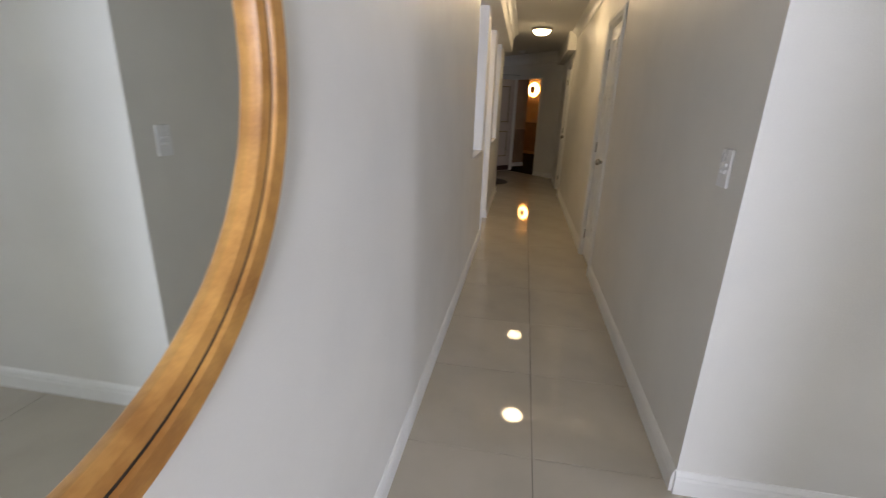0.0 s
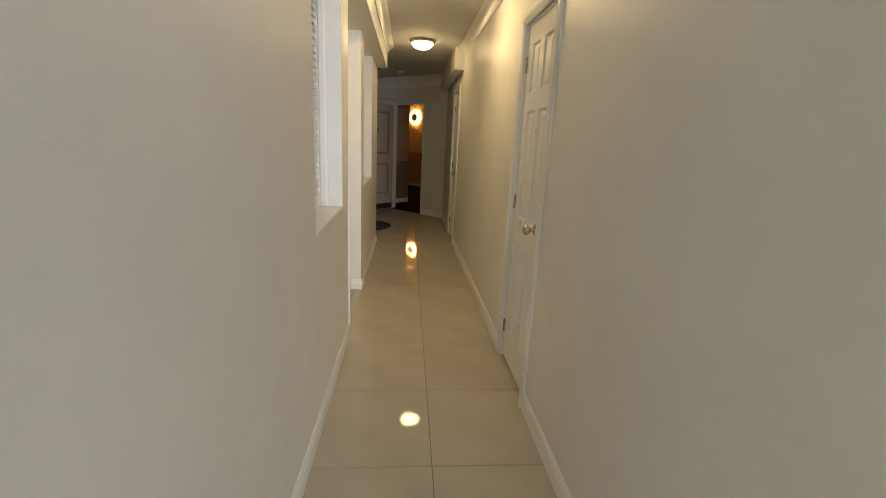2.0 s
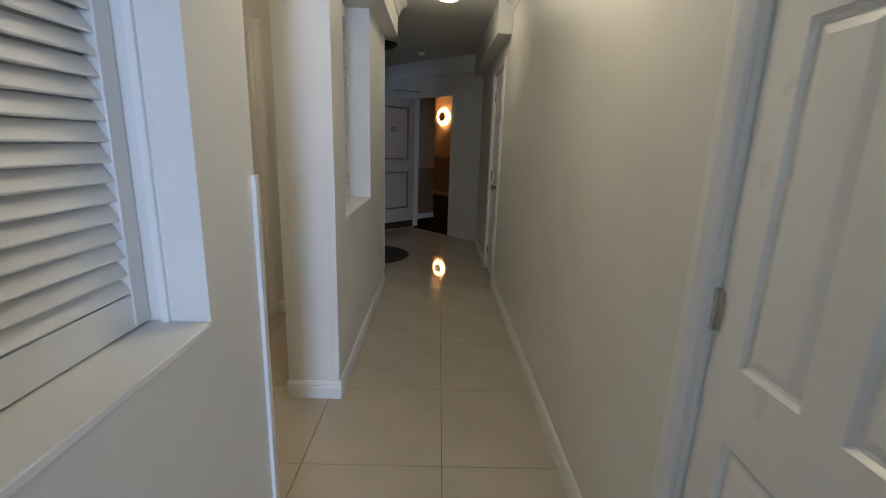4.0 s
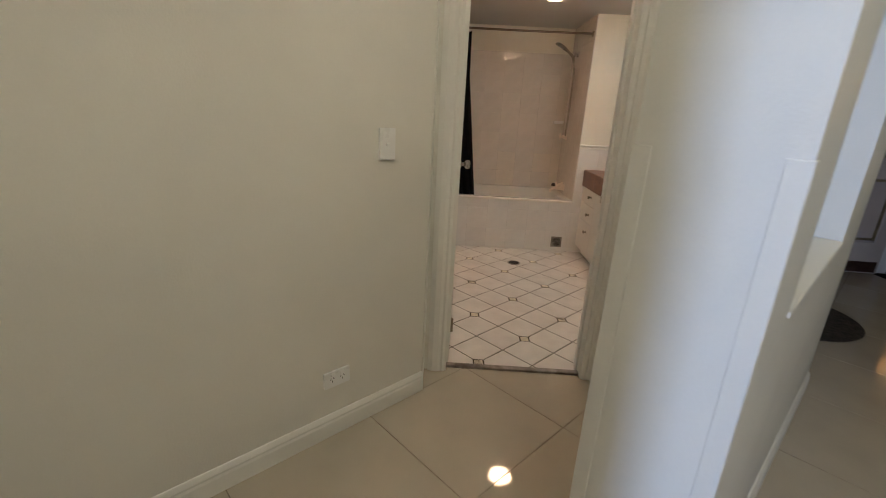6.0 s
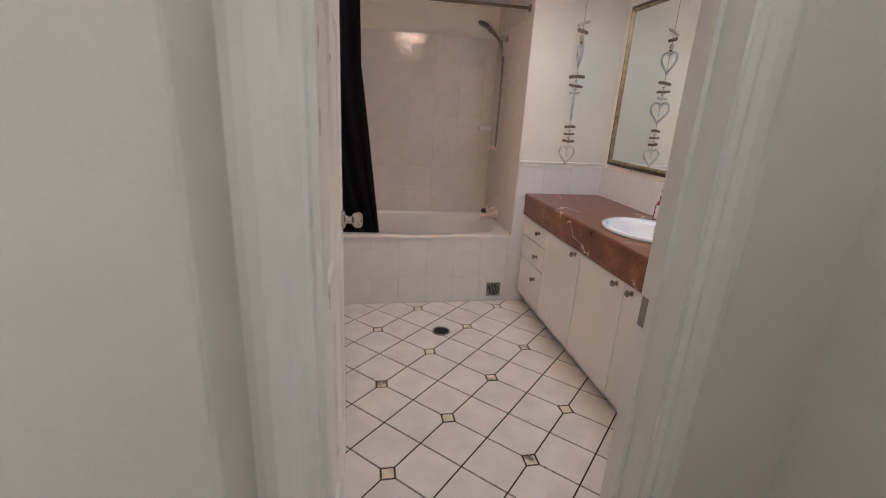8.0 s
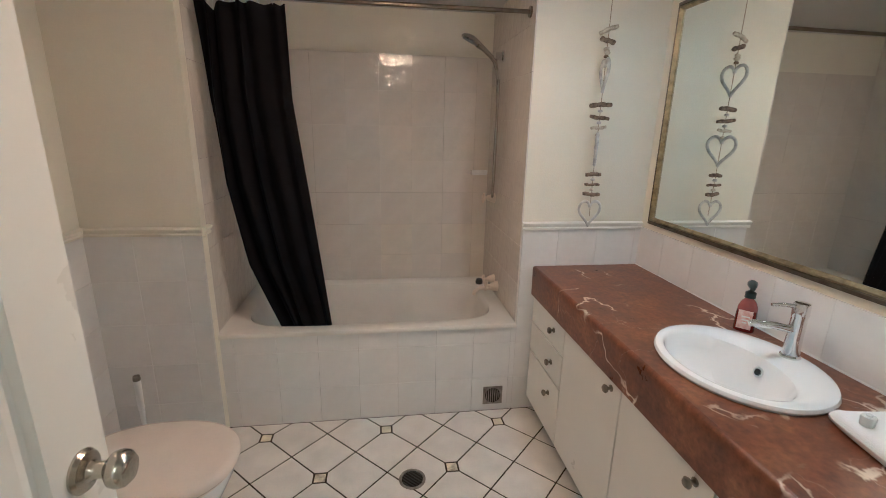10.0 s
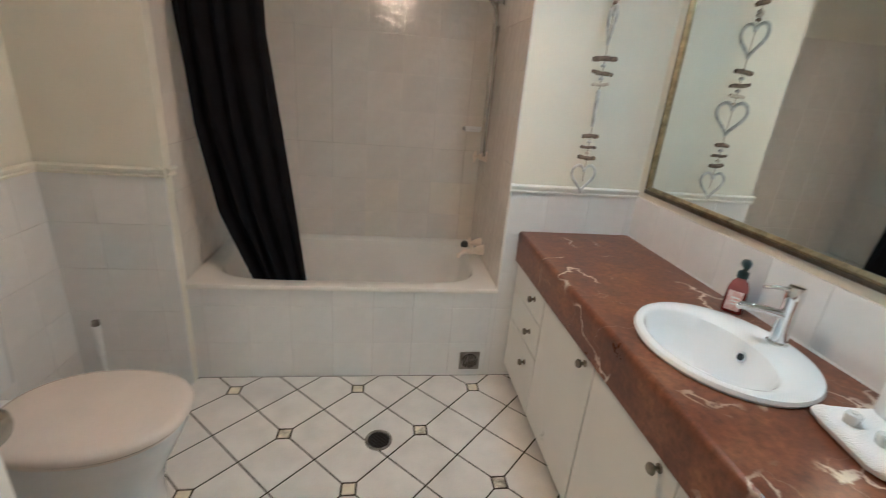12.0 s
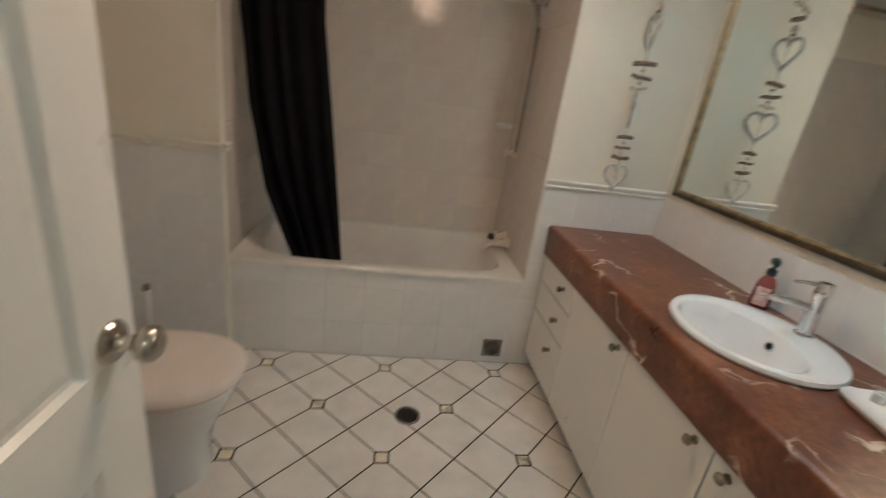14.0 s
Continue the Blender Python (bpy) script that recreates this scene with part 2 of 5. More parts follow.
M["shoulder"] = node_mat("pink_clear_plastic", (0.30, 0.09, 0.085), 0.12, vary=0.08, scale=14, bump=0.0, coat=0.5)
M["paper"] = node_mat("tissue_paper", (0.82, 0.82, 0.82), 0.9, vary=0.02, grain=180, bump=0.25)
M["towel"] = node_mat("white_towelling", (0.82, 0.82, 0.82), 0.95, vary=0.03, grain=320, bump=0.6)
M["bottle"] = node_mat("frosted_plastic", (0.74, 0.76, 0.76), 0.2, vary=0.02, bump=0.0, coat=0.3)
M["tan"] = node_mat("tan_wallpaper", (0.52, 0.36, 0.22), 0.7, vary=0.05, scale=4, grain=150, bump=0.1)
M["brown"] = node_mat("brown_dado", (0.30, 0.20, 0.12), 0.65, vary=0.08, scale=5, grain=150, bump=0.1)
M["carpet"] = node_mat("dark_carpet", (0.018, 0.013, 0.011), 0.95, scale=40, grain=400, color2=(0.008, 0.006, 0.005), bump=0.5, spec=0.04)
M["mat"] = node_mat("coir_mat", (0.07, 0.055, 0.04), 0.95, scale=30, grain=300, color2=(0.03, 0.024, 0.018), bump=0.6)
M["steel"] = node_mat("grate_steel", (0.34, 0.32, 0.29), 0.4, 0.8, scale=20, color2=(0.16, 0.14, 0.12))
# near-black colour standing for shade inside holes, slots and gaps
M["hole"] = node_mat("recess_shade", (0.010, 0.009, 0.008), 0.9, bump=0.0)
M["glow_hall"] = emitter("hall_lamp_glass", (1.0, 0.84, 0.57), LAMP_HALL)
M["glow_hall_far"] = emitter("hall_far_lamp_glass", (1.0, 0.84, 0.57), LAMP_HALL_FAR)
M["glow_alcove"] = emitter("alcove_lamp_glass", (1.0, 0.82, 0.57), LAMP_ALCOVE)
M["glow_bath"] = emitter("bath_lamp_glass", (1.0, 0.57, 0.30), LAMP_BATH)
M["glow_vanity"] = emitter("vanity_lamp_glass", (0.93, 1.0, 0.87), LAMP_VANITY)
M["glow_ring"] = emitter("ring_lamp_glow", (1.0, 0.50, 0.16), LAMP_RING)


def cut_glass(m, strength):
    """Uneven glow of a pressed-glass bowl."""
    t = m.node_tree
    co = t.nodes.new("ShaderNodeTexCoord")
    v = t.nodes.new("ShaderNodeTexVoronoi")
    v.inputs["Scale"].default_value = 34
    t.links.new(co.outputs["Object"], v.inputs["Vector"])
    r = t.nodes.new("ShaderNodeMapRange")
    r.inputs["From Min"].default_value, r.inputs["From Max"].default_value = 0.2, 0.8
    r.inputs["To Min"].default_value, r.inputs["To Max"].default_value = strength * 1.1, strength * 1.9
    sep = t.nodes.new("ShaderNodeSeparateColor")
    t.links.new(v.outputs["Color"], sep.inputs[0])
    t.links.new(sep.outputs[0], r.inputs["Value"])
    t.links.new(r.outputs["Result"], t.nodes["Principled BSDF"].inputs["Emission Strength"])


cut_glass(M["glow_bath"], LAMP_BATH * 0.85)


# ---------------------------------------------------------------- mesh helpers
BATH = Matrix.Rotation(radians(45), 4, "Z")
HALL = Matrix.Identity(4)


def mesh_of(name, bm, material, smooth=False):
    bmesh.ops.recalc_face_normals(bm, faces=bm.faces[:])
    if smooth:
        for f in bm.faces:
            f.smooth = True
    me = bpy.data.meshes.new(name)
    bm.to_mesh(me)
    bm.free()
    me.materials.append(material)
    if smooth:
        me.set_sharp_from_angle(angle=radians(38))
    return me


def part(name, bm, material, parent, label="", smooth=False):
    ob = new(name, mesh_of(name, bm, material, smooth))
    ob.parent = parent
    return tagged(ob, label)


def thing(name, base, x, y, z, label, category, group="", turn=0.0):
    ob = new(name)
    ob.empty_display_size = 0.1
    ob.matrix_world = base @ pose(x, y, z, 0, 0, turn)
    return tagged(ob, label, category, group)


def solid(name, bm, material, base, label, category, group="", kind="", smooth=False):
    ob = new(name, mesh_of(name, bm, material, smooth))
    ob.matrix_world = base.copy()
    return tagged(ob, label, category, group, kind)


def box(x0, x1, y0, y1, z0, z1, bevel=0.0, into=None, segments=2):
    bm = into or bmesh.new()
    r = bmesh.ops.create_cube(bm, size=1.0)
    for v in r["verts"]:
        v.co = Vector((x0 + (v.co.x + 0.5) * (x1 - x0), y0 + (v.co.y + 0.5) * (y1 - y0), z0 + (v.co.z + 0.5) * (z1 - z0)))
    if bevel:
        es = list({e for v in r["verts"] for e in v.link_edges})
        bmesh.ops.bevel(bm, geom=es, offset=bevel, segments=segments, affect="EDGES", profile=0.5)
    return bm


def loft(rings, cap_start=False, cap_end=False, into=None, closed=True):
    bm = into or bmesh.new()
    vs = [[bm.verts.new(p) for p in r] for r in rings]
    n = len(rings[0])
    for a, b in zip(vs, vs[1:]):
        for i in range(n if closed else n - 1):
            j = (i + 1) % n
            bm.faces.new((a[i], a[j], b[j], b[i]))
    if cap_start:
        bm.faces.new(vs[0][::-1])
    if cap_end:
        bm.faces.new(vs[-1])
    return bm


def lathe(profile, n=32, center=(0, 0, 0), axis="Z", into=None, caps=(False, False)):
    """Profile of (radius, height) turned round an axis."""
    cx, cy, cz = center
    rings = []
    for r, h in profile:
        ring = []
        for i in range(n):
            a = 2 * math.pi * i / n
            c, s = r * math.cos(a), r * math.sin(a)
            p = {"Z": (c, s, h), "X": (h, c, s), "Y": (c, h, s)}[axis]
            ring.append((p[0] + cx, p[1] + cy, p[2] + cz))
        rings.append(ring)
    return loft(rings, caps[0], caps[1], into)


def tube(points, radius, n=10, into=None, caps=True):
    """A round tube along a line of points; radius a number or one per point."""
    pts = [Vector(p) for p in points]
    rad = radius if isinstance(radius, (list, tuple)) else [radius] * len(pts)
    rings = []
    up = Vector((0.13, 0.31, 0.94)).normalized()
    for i, p in enumerate(pts):
        d = (pts[min(i + 1, len(pts) - 1)] - pts[max(i - 1, 0)]).normalized()
        side = d.cross(up).normalized()
        up = side.cross(d).normalized()
        rings.append([p + rad[i] * (math.cos(2 * math.pi * k / n) * side + math.sin(2 * math.pi * k / n) * up) for k in range(n)])
    return loft(rings, caps, caps, into)


def oval(cx, cy, rx, ry, z, n=48, power=2.0):
    out = []
    for i in range(n):
        a = 2 * math.pi * i / n
        c, s = math.cos(a), math.sin(a)
        out.append((cx + rx * math.copysign(abs(c) ** (2 / power), c), cy + ry * math.copysign(abs(s) ** (2 / power), s), z))
    return out


def sweep(profile, start, end, out, into=None):
    """A straight moulding: profile of (proud, height) carried from start to end; out is the way it stands proud."""
    bm = into or bmesh.new()
    s, e, o = Vector(start), Vector(end), Vector(out)
    rings = [[p + o * a + Vector((0, 0, h)) for a, h in profile] for p in (s, e)]
    return loft(rings, True, True, bm)


SKIRT = [(0.0, 0.0), (0.014, 0.0), (0.014, 0.062), (0.011, 0.072), (0.012, 0.080), (0.007, 0.092), (0.004, 0.098), (0.0, 0.10)]
RAIL = [(0.0, -0.026), (0.010, -0.024), (0.013, -0.016), (0.009, -0.010), (0.017, -0.002), (0.019, 0.008), (0.012, 0.013), (0.0, 0.015)]
COVE = [(0.0, 0.0), (0.010, 0.0), (0.012, 0.012), (0.022, 0.040), (0.042, 0.066), (0.070, 0.078), (0.078, 0.088), (0.078, 0.096), (0.0, 0.096)]


def skirting(name, base, start, end, out):
    return solid(name, sweep(SKIRT, start, end, out), M["trim"], base, "white moulded timber skirting board along the wall foot", "skirting", kind="structure")


def clip(poly, nx, ny, d):
    """The part of a polygon where nx*x + ny*y >= d."""
    out = []
    for a, b in zip(poly, poly[1:] + poly[:1]):
        fa, fb = nx * a[0] + ny * a[1] - d, nx * b[0] + ny * b[1] - d
        if fa >= 0:
            out.append(a)
        if (fa >= 0) != (fb >= 0):
            k = fa / (fa - fb)
            out.append((a[0] + k * (b[0] - a[0]), a[1] + k * (b[1] - a[1])))
    return out


def prism(poly, z0, z1, edge=0.0012):
    """A flat piece with a slightly eased upper edge."""
    cx, cy = sum(p[0] for p in poly) / len(poly), sum(p[1] for p in poly) / len(poly)
    def ring(k, z):
        out = []
        for x, y in poly:
            d = math.hypot(x - cx, y - cy) or 1
            out.append((x - (x - cx) / d * k, y - (y - cy) / d * k, z))
        return out
    return loft([ring(0, z0), ring(0, z1 - edge), ring(edge * 1.4, z1)], False, True)


# ---------------------------------------------------------------- hall: walls, floor, ceiling
XR, XL = 0.605, -0.448          # faces of the hall's two walls
XP = -0.466                     # hall face of the pillar wall
CEIL = 2.50                     # hall ceiling
BCEIL = 2.16                    # bathroom ceiling

solid("floor", box(-3.2, 5.0, -12.2, 14.0, -0.12, -0.007), M["joint"], HALL, "dark joint bed under the polished beige floor tiles", "floor", kind="structure")

bm = bmesh.new()
for y0, y1, z0 in ((-2.22, 0.130, 0), (0.130, 0.715, 2.05), (0.715, 4.005, 0), (4.005, 4.665, 2.05), (4.665, 6.1, 0)):
    box(XR, XR + 0.12, y0, y1, z0, CEIL, into=bm)
solid("wall_right", bm, M["paint"], HALL, "off-white painted hall wall with two panelled doors", "wall", kind="structure")

bm = bmesh.new()
box(XL - 0.283, XL, -12.1, -0.063, 0, CEIL, into=bm)
box(XL - 0.283, XL, -0.063, 0.737, 0, 0.955, into=bm)
box(XL - 0.283, XL - 0.16, -0.063, 0.737, 0.955, 2.24, into=bm)
box(XL - 0.283, XL, 0.737, 1.013, 0, 2.24, into=bm)
solid("wall_left", bm, M["paint"], HALL, "off-white painted hall wall with a shuttered window niche", "wall", kind="structure")

bm = bmesh.new()
box(XP - 0.265, XP, 1.985, 2.252, 0, 2.24, into=bm)
box(XP - 0.265, XP, 2.252, 3.146, 0, 0.935, into=bm)
box(XP - 0.265, XP - 0.19, 2.252, 3.146, 0.935, 2.24, into=bm)
box(XP - 0.265, XP, 3.146, 3.97, 0, 2.24, into=bm)
solid("wall_pillar", bm, M["paint"], HALL, "off-white pillar wall with a shuttered window niche", "wall", kind="structure")

solid("beam", box(XL - 0.283, -0.345, -0.063, 3.97, 2.24, CEIL), M["paint"], HALL, "boxed painted beam over the openings", "beam", kind="structure")
solid("bulkhead", box(0.485, XR - 0.002, 3.72, 6.0, 2.245, CEIL), M["paint"], HALL, "boxed painted bulkhead over the door", "beam", kind="structure")
solid("ceiling", box(-0.9, 5.0, -12.2, 14.0, CEIL, CEIL + 0.1), M["ceiling"], HALL, "flat off-white painted ceiling", "ceiling", kind="structure")
solid("ceiling_alcove", box(-3.2, -0.9, -12.2, 14.0, CEIL, CEIL + 0.1), M["ceiling"], HALL, "flat off-white painted ceiling over the alcove", "ceiling", kind="structure")
solid("cornice_right", sweep(COVE, (XR, -2.22, CEIL - 0.096), (XR, 3.72, CEIL - 0.096), (-1, 0, 0)), M["trim"], HALL, "white plaster cove cornice", "cornice", kind="structure", smooth=True)
solid("cornice_left", sweep(COVE, (-0.345, -0.063, CEIL - 0.096), (-0.345, 3.97, CEIL - 0.096), (1, 0, 0)), M["trim"], HALL, "white plaster cove cornice", "cornice", kind="structure", smooth=True)

skirting("baseboard", HALL, (XR, -2.22, 0), (XR, 0.062, 0), (-1, 0, 0))
skirting("baseboard", HALL, (XR, 0.783, 0), (XR, 3.94, 0), (-1, 0, 0))
skirting("baseboard", HALL, (XR, 4.735, 0), (XR, 5.94, 0), (-1, 0, 0))
skirting("baseboard", HALL, (XL, -12.0, 0), (XL, 0.985, 0), (1, 0, 0))
skirting("baseboard", HALL, (XP, 2.0, 0), (XP, 3.97, 0), (1, 0, 0))

# wall-end guards, about dado height
def corner_guard(x0, x1, y0, y1, z0):
    solid("corner_guard", box(x0, x1, y0, y1, z0, 1.268, 0.002), M["paint"], HALL, "white painted timber strip guarding a wall corner", "trim", kind="structure")


corner_guard(XL - 0.024, XL + 0.011, 0.993, 1.019, 0)
corner_guard(XL - 0.291, XL - 0.258, 0.993, 1.019, 0)
corner_guard(XP - 0.034, XP + 0.003, 1.982, 2.015, 0.10)
corner_guard(XP - 0.268, XP - 0.232, 1.982, 2.015, 0.10)
skirting("baseboard", HALL, (XP - 0.275, 1.984, 0), (XP + 0.014, 1.984, 0), (0, -1, 0))

# alcove before the bathroom
solid("wall_alcove", box(-1.86, -1.74, 0.90, 2.385, 0, CEIL), M["paint"], HALL, "off-white painted alcove wall with a light switch", "wall", kind="structure")
solid("wall_alcove_near", box(-1.86, XL - 0.283, 0.80, 0.90, 0, CEIL), M["paint"], HALL, "off-white painted alcove wall", "wall", kind="structure")
skirting("baseboard", HALL, (-1.74, 0.90, 0), (-1.74, 2.385, 0), (1, 0, 0))
bm = bmesh.new()
box(0.30, 0.460, 2.925, 3.21, 0, CEIL, into=bm)
solid("wall_return", bm, M["paint"], BATH, "short off-white wall return beside the bathroom door", "wall", kind="structure")
bm = bmesh.new()
box(-0.33, 0.560, 3.092, 3.21, 0, CEIL, into=bm)
box(0.560, 1.293, 3.092, 3.21, 2.06, CEIL, into=bm)
box(1.293, 2.428, 3.092, 3.21, 0, CEIL, into=bm)
solid("wall_bath_front", bm, M["paint"], BATH, "off-white painted wall with the bathroom doorway", "wall", kind="structure")
skirting("baseboard", BATH, (1.372, 3.092, 0), (1.65, 3.092, 0), (0, -1, 0))
solid("wall_return", box(1.65, 1.76, 2.66, 3.092, 0, CEIL - 0.004), M["paint"], BATH, "short off-white wall return between the door and the pillar wall", "wall", kind="structure")
skirting("baseboard", BATH, (1.65, 2.69, 0), (1.65, 3.092, 0), (-1, 0, 0))

# foyer and entrance
bm = bmesh.new()
box(4.67, 4.80, 3.70, 4.362, 0, CEIL, into=bm)
box(4.67, 4.80, 4.362, 5.21, 2.03, CEIL, into=bm)
box(4.67, 4.80, 5.21, 7.6, 0, CEIL, into=bm)
solid("wall_entrance", bm, M["paint"], BATH, "off-white painted wall with the entrance doorway", "wall", kind="structure")
BIGCOVE = [(0.0, 0.0), (0.016, 0.0), (0.018, 0.02), (0.030, 0.07), (0.065, 0.13), (0.12, 0.165), (0.14, 0.175), (0.14, 0.185), (0.0, 0.185)]
solid("cornice_entrance", sweep(BIGCOVE, (4.67, 3.83, 2.315), (4.67, 7.4, 2.315), (-1, 0, 0)), M["trim"], BATH, "wide white plaster cove cornice", "cornice", kind="structure", smooth=True)
solid("wall_foyer_left", box(2.428, 2.548, 3.215, 7.6, 0, CEIL), M["paint"], BATH, "off-white painted foyer wall", "wall", kind="structure")
solid("wall_foyer_back", box(2.47, 4.67, 7.5, 7.6, 0, CEIL), M["paint"], BATH, "off-white painted foyer wall", "wall", kind="structure")
skirting("baseboard", BATH, (4.67, 3.79, 0), (4.67, 4.355, 0), (-1, 0, 0))

# common corridor past the entrance
solid("wall_common_left", box(4.80, 5.64, 5.70, 5.82, 0, CEIL), M["tan"], BATH, "tan papered common corridor wall", "wall", kind="structure")
solid("wall_common_left_dado", box(4.805, 5.645, 5.692, 5.70, 0, 0.93), M["brown"], BATH, "brown dado panel of the common corridor wall", "wall", kind="structure")
solid("wall_common_far", box(8.32, 8.42, 3.0, 10.2, 0, CEIL), M["tan"], BATH, "tan papered common corridor wall behind the ring lamp", "wall", kind="structure")
solid("wall_common_far_dado", box(8.31, 8.32, 3.0, 10.2, 0, 1.02), M["brown"], BATH, "brown dado panel of the common corridor wall", "wall", kind="structure")
solid("dado_rail_common", sweep(RAIL, (8.31, 3.0, 1.03), (8.31, 10.2, 1.03), (-1, 0, 0)), M["tan"], BATH, "narrow dado rail", "trim", kind="structure")
solid("dado_rail_common", sweep(RAIL, (4.81, 5.692, 0.94), (5.645, 5.692, 0.94), (0, -1, 0)), M["tan"], BATH, "narrow dado rail", "trim", kind="structure")
solid("wall_common_back", box(5.64, 8.42, 10.2, 10.3, 0, CEIL), M["tan"], BATH, "tan papered common corridor wall", "wall", kind="structure")
solid("wall_common_inner", box(5.52, 5.64, 5.82, 10.2, 0, CEIL), M["tan"], BATH, "tan papered common corridor wall", "wall", kind="structure")
solid("wall_common_right", box(4.80, 8.42, 2.9, 3.0, 0, CEIL), M["tan"], BATH, "tan papered common corridor wall", "wall", kind="structure")
solid("carpet", box(4.675, 8.42, 3.0, 10.2, -0.006, 0.006), M["carpet"], BATH, "dark carpet of the common corridor", "carpet", kind="structure")
solid("baseboard_common", sweep(SKIRT, (8.31, 3.0, 0), (8.31, 10.2, 0), (-1, 0, 0)), M["tan"], BATH, "tan painted skirting board of the common corridor", "skirting", kind="structure")
skirting("baseboard", BATH, (4.81, 5.692, 0), (5.645, 5.692, 0), (0, -1, 0))

# living room behind the camera
bm = bmesh.new()
box(XR + 0.12, 4.6, -2.22, -2.10, 0, CEIL, into=bm)
solid("wall_living_north", bm, M["paint"], HALL, "white painted living room wall", "wall", kind="structure")
bm = bmesh.new()
box(4.5, 4.62, -12.1, -3.4, 0, CEIL, into=bm)
box(4.5, 4.62, -3.4, -2.5, 0, 0.45, into=bm)
box(4.5, 4.62, -3.4, -2.5, 2.40, CEIL, into=bm)
box(4.5, 4.62, -2.5, -2.22, 0, CEIL, into=bm)
solid("wall_living_east", bm, M["paint"], HALL, "white painted living room wall with a window", "wall", kind="structure")
bm = bmesh.new()
box(-0.8, 1.08, -12.1, -12.0, 0, CEIL, into=bm)
box(1.08, 3.02, -12.1, -12.0, 0, 0.68, into=bm)
box(1.08, 3.02, -12.1, -12.0, 2.32, CEIL, into=bm)
box(3.02, 4.62, -12.1, -12.0, 0, CEIL, into=bm)
solid("wall_living_south", bm, M["paint"], HALL, "white painted living room wall with a window", "wall", kind="structure")
# added out of view: blocks part of the south window light
solid("wall_living_partition", box(1.0, 4.5, -4.85, -4.75, 0, CEIL), M["paint"], HALL, "unseen white wall added to keep south window light off the living room wall", "wall", kind="structure")
skirting("baseboard", HALL, (XR - 0.002, -2.22, 0), (4.5, -2.22, 0), (0, -1, 0))

# ---------------------------------------------------------------- bathroom: walls, ceiling
solid("floor_bath", box(-0.33, 2.47, 3.135, 5.40, -0.03, 0.0066), M["grout_dark"], BATH, "dark grout bed under the bathroom floor tiles", "floor", kind="structure")
wall_bath_left = solid("wall_bath_left", box(-0.33, -0.218, 3.21, 6.2, 0, CEIL), M["cream"], BATH, "cream painted bathroom wall, white tiles below a dado rail", "wall", kind="structure")
bm = box(-0.218, 0.188, 5.268, 6.2, 0, CEIL)
box(0.188, 0.258, 5.268, 5.3265, 0, CEIL, into=bm)
wall_pier = solid("wall_pier", bm, M["cream"], BATH, "cream painted pier beside the bathtub, tiled below", "wall", kind="structure")
wall_tub_left = solid("wall_tub_left", box(0.188, 0.238, 5.36, 6.2, 0, CEIL), M["trim"], BATH, "tiled end wall of the bathtub alcove", "wall", kind="structure")
wall_tub_back = solid("wall_tub_back", box(0.188, 2.47, 6.088, 6.2, 0, CEIL), M["cream"], BATH, "white tiled wall behind the bathtub, painted above", "wall", kind="structure")
wall_bath_far = solid("wall_bath_far", box(1.728, 2.36, 5.328, 6.088, 0, CEIL), M["cream"], BATH, "cream painted wall beside the bathtub, tiled below a dado rail", "wall", kind="structure")
wall_mirror = solid("wall_mirror_side", box(2.36, 2.47, 3.21, 6.088, 0, CEIL), M["cream"], BATH, "bathroom wall with the long mirror, tiled below", "wall", kind="structure")
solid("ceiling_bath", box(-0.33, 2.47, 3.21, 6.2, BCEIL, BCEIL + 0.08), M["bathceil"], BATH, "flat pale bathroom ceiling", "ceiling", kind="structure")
wall_tub_front = solid("wall_tub_front", box(0.245, 1.728, 5.328, 5.36, 0, 0.499), M["grout"], BATH, "white tiled apron wall in front of the bathtub", "wall", kind="structure")

RAILS = ((wall_bath_left, (-0.210, 3.21, 1.045), (-0.210, 5.26, 1.045), (1, 0, 0)),
         (wall_pier, (-0.210, 5.260, 1.045), (0.266, 5.260, 1.045), (0, -1, 0)),
         (wall_pier, (0.266, 5.260, 1.045), (0.266, 5.326, 1.045), (1, 0, 0)),
         (wall_bath_far, (1.722, 5.320, 1.045), (2.352, 5.320, 1.045), (0, -1, 0)))
for owner, a, b, o in RAILS:
    far = owner is wall_bath_far
    solid("dado_rail", sweep(RAIL, a, b, o), M["trim"] if far else M["cream"], BATH, "white glazed dado rail over the wall tiles" if far else "cream painted dado rail over the wall tiles", "trim", kind="structure", smooth=True)
solid("door_threshold", box(0.56, 1.293, 3.115, 3.150, -0.004, 0.012, 0.003), M["steel"], BATH, "narrow metal threshold strip under the doorway", "trim", kind="structure")


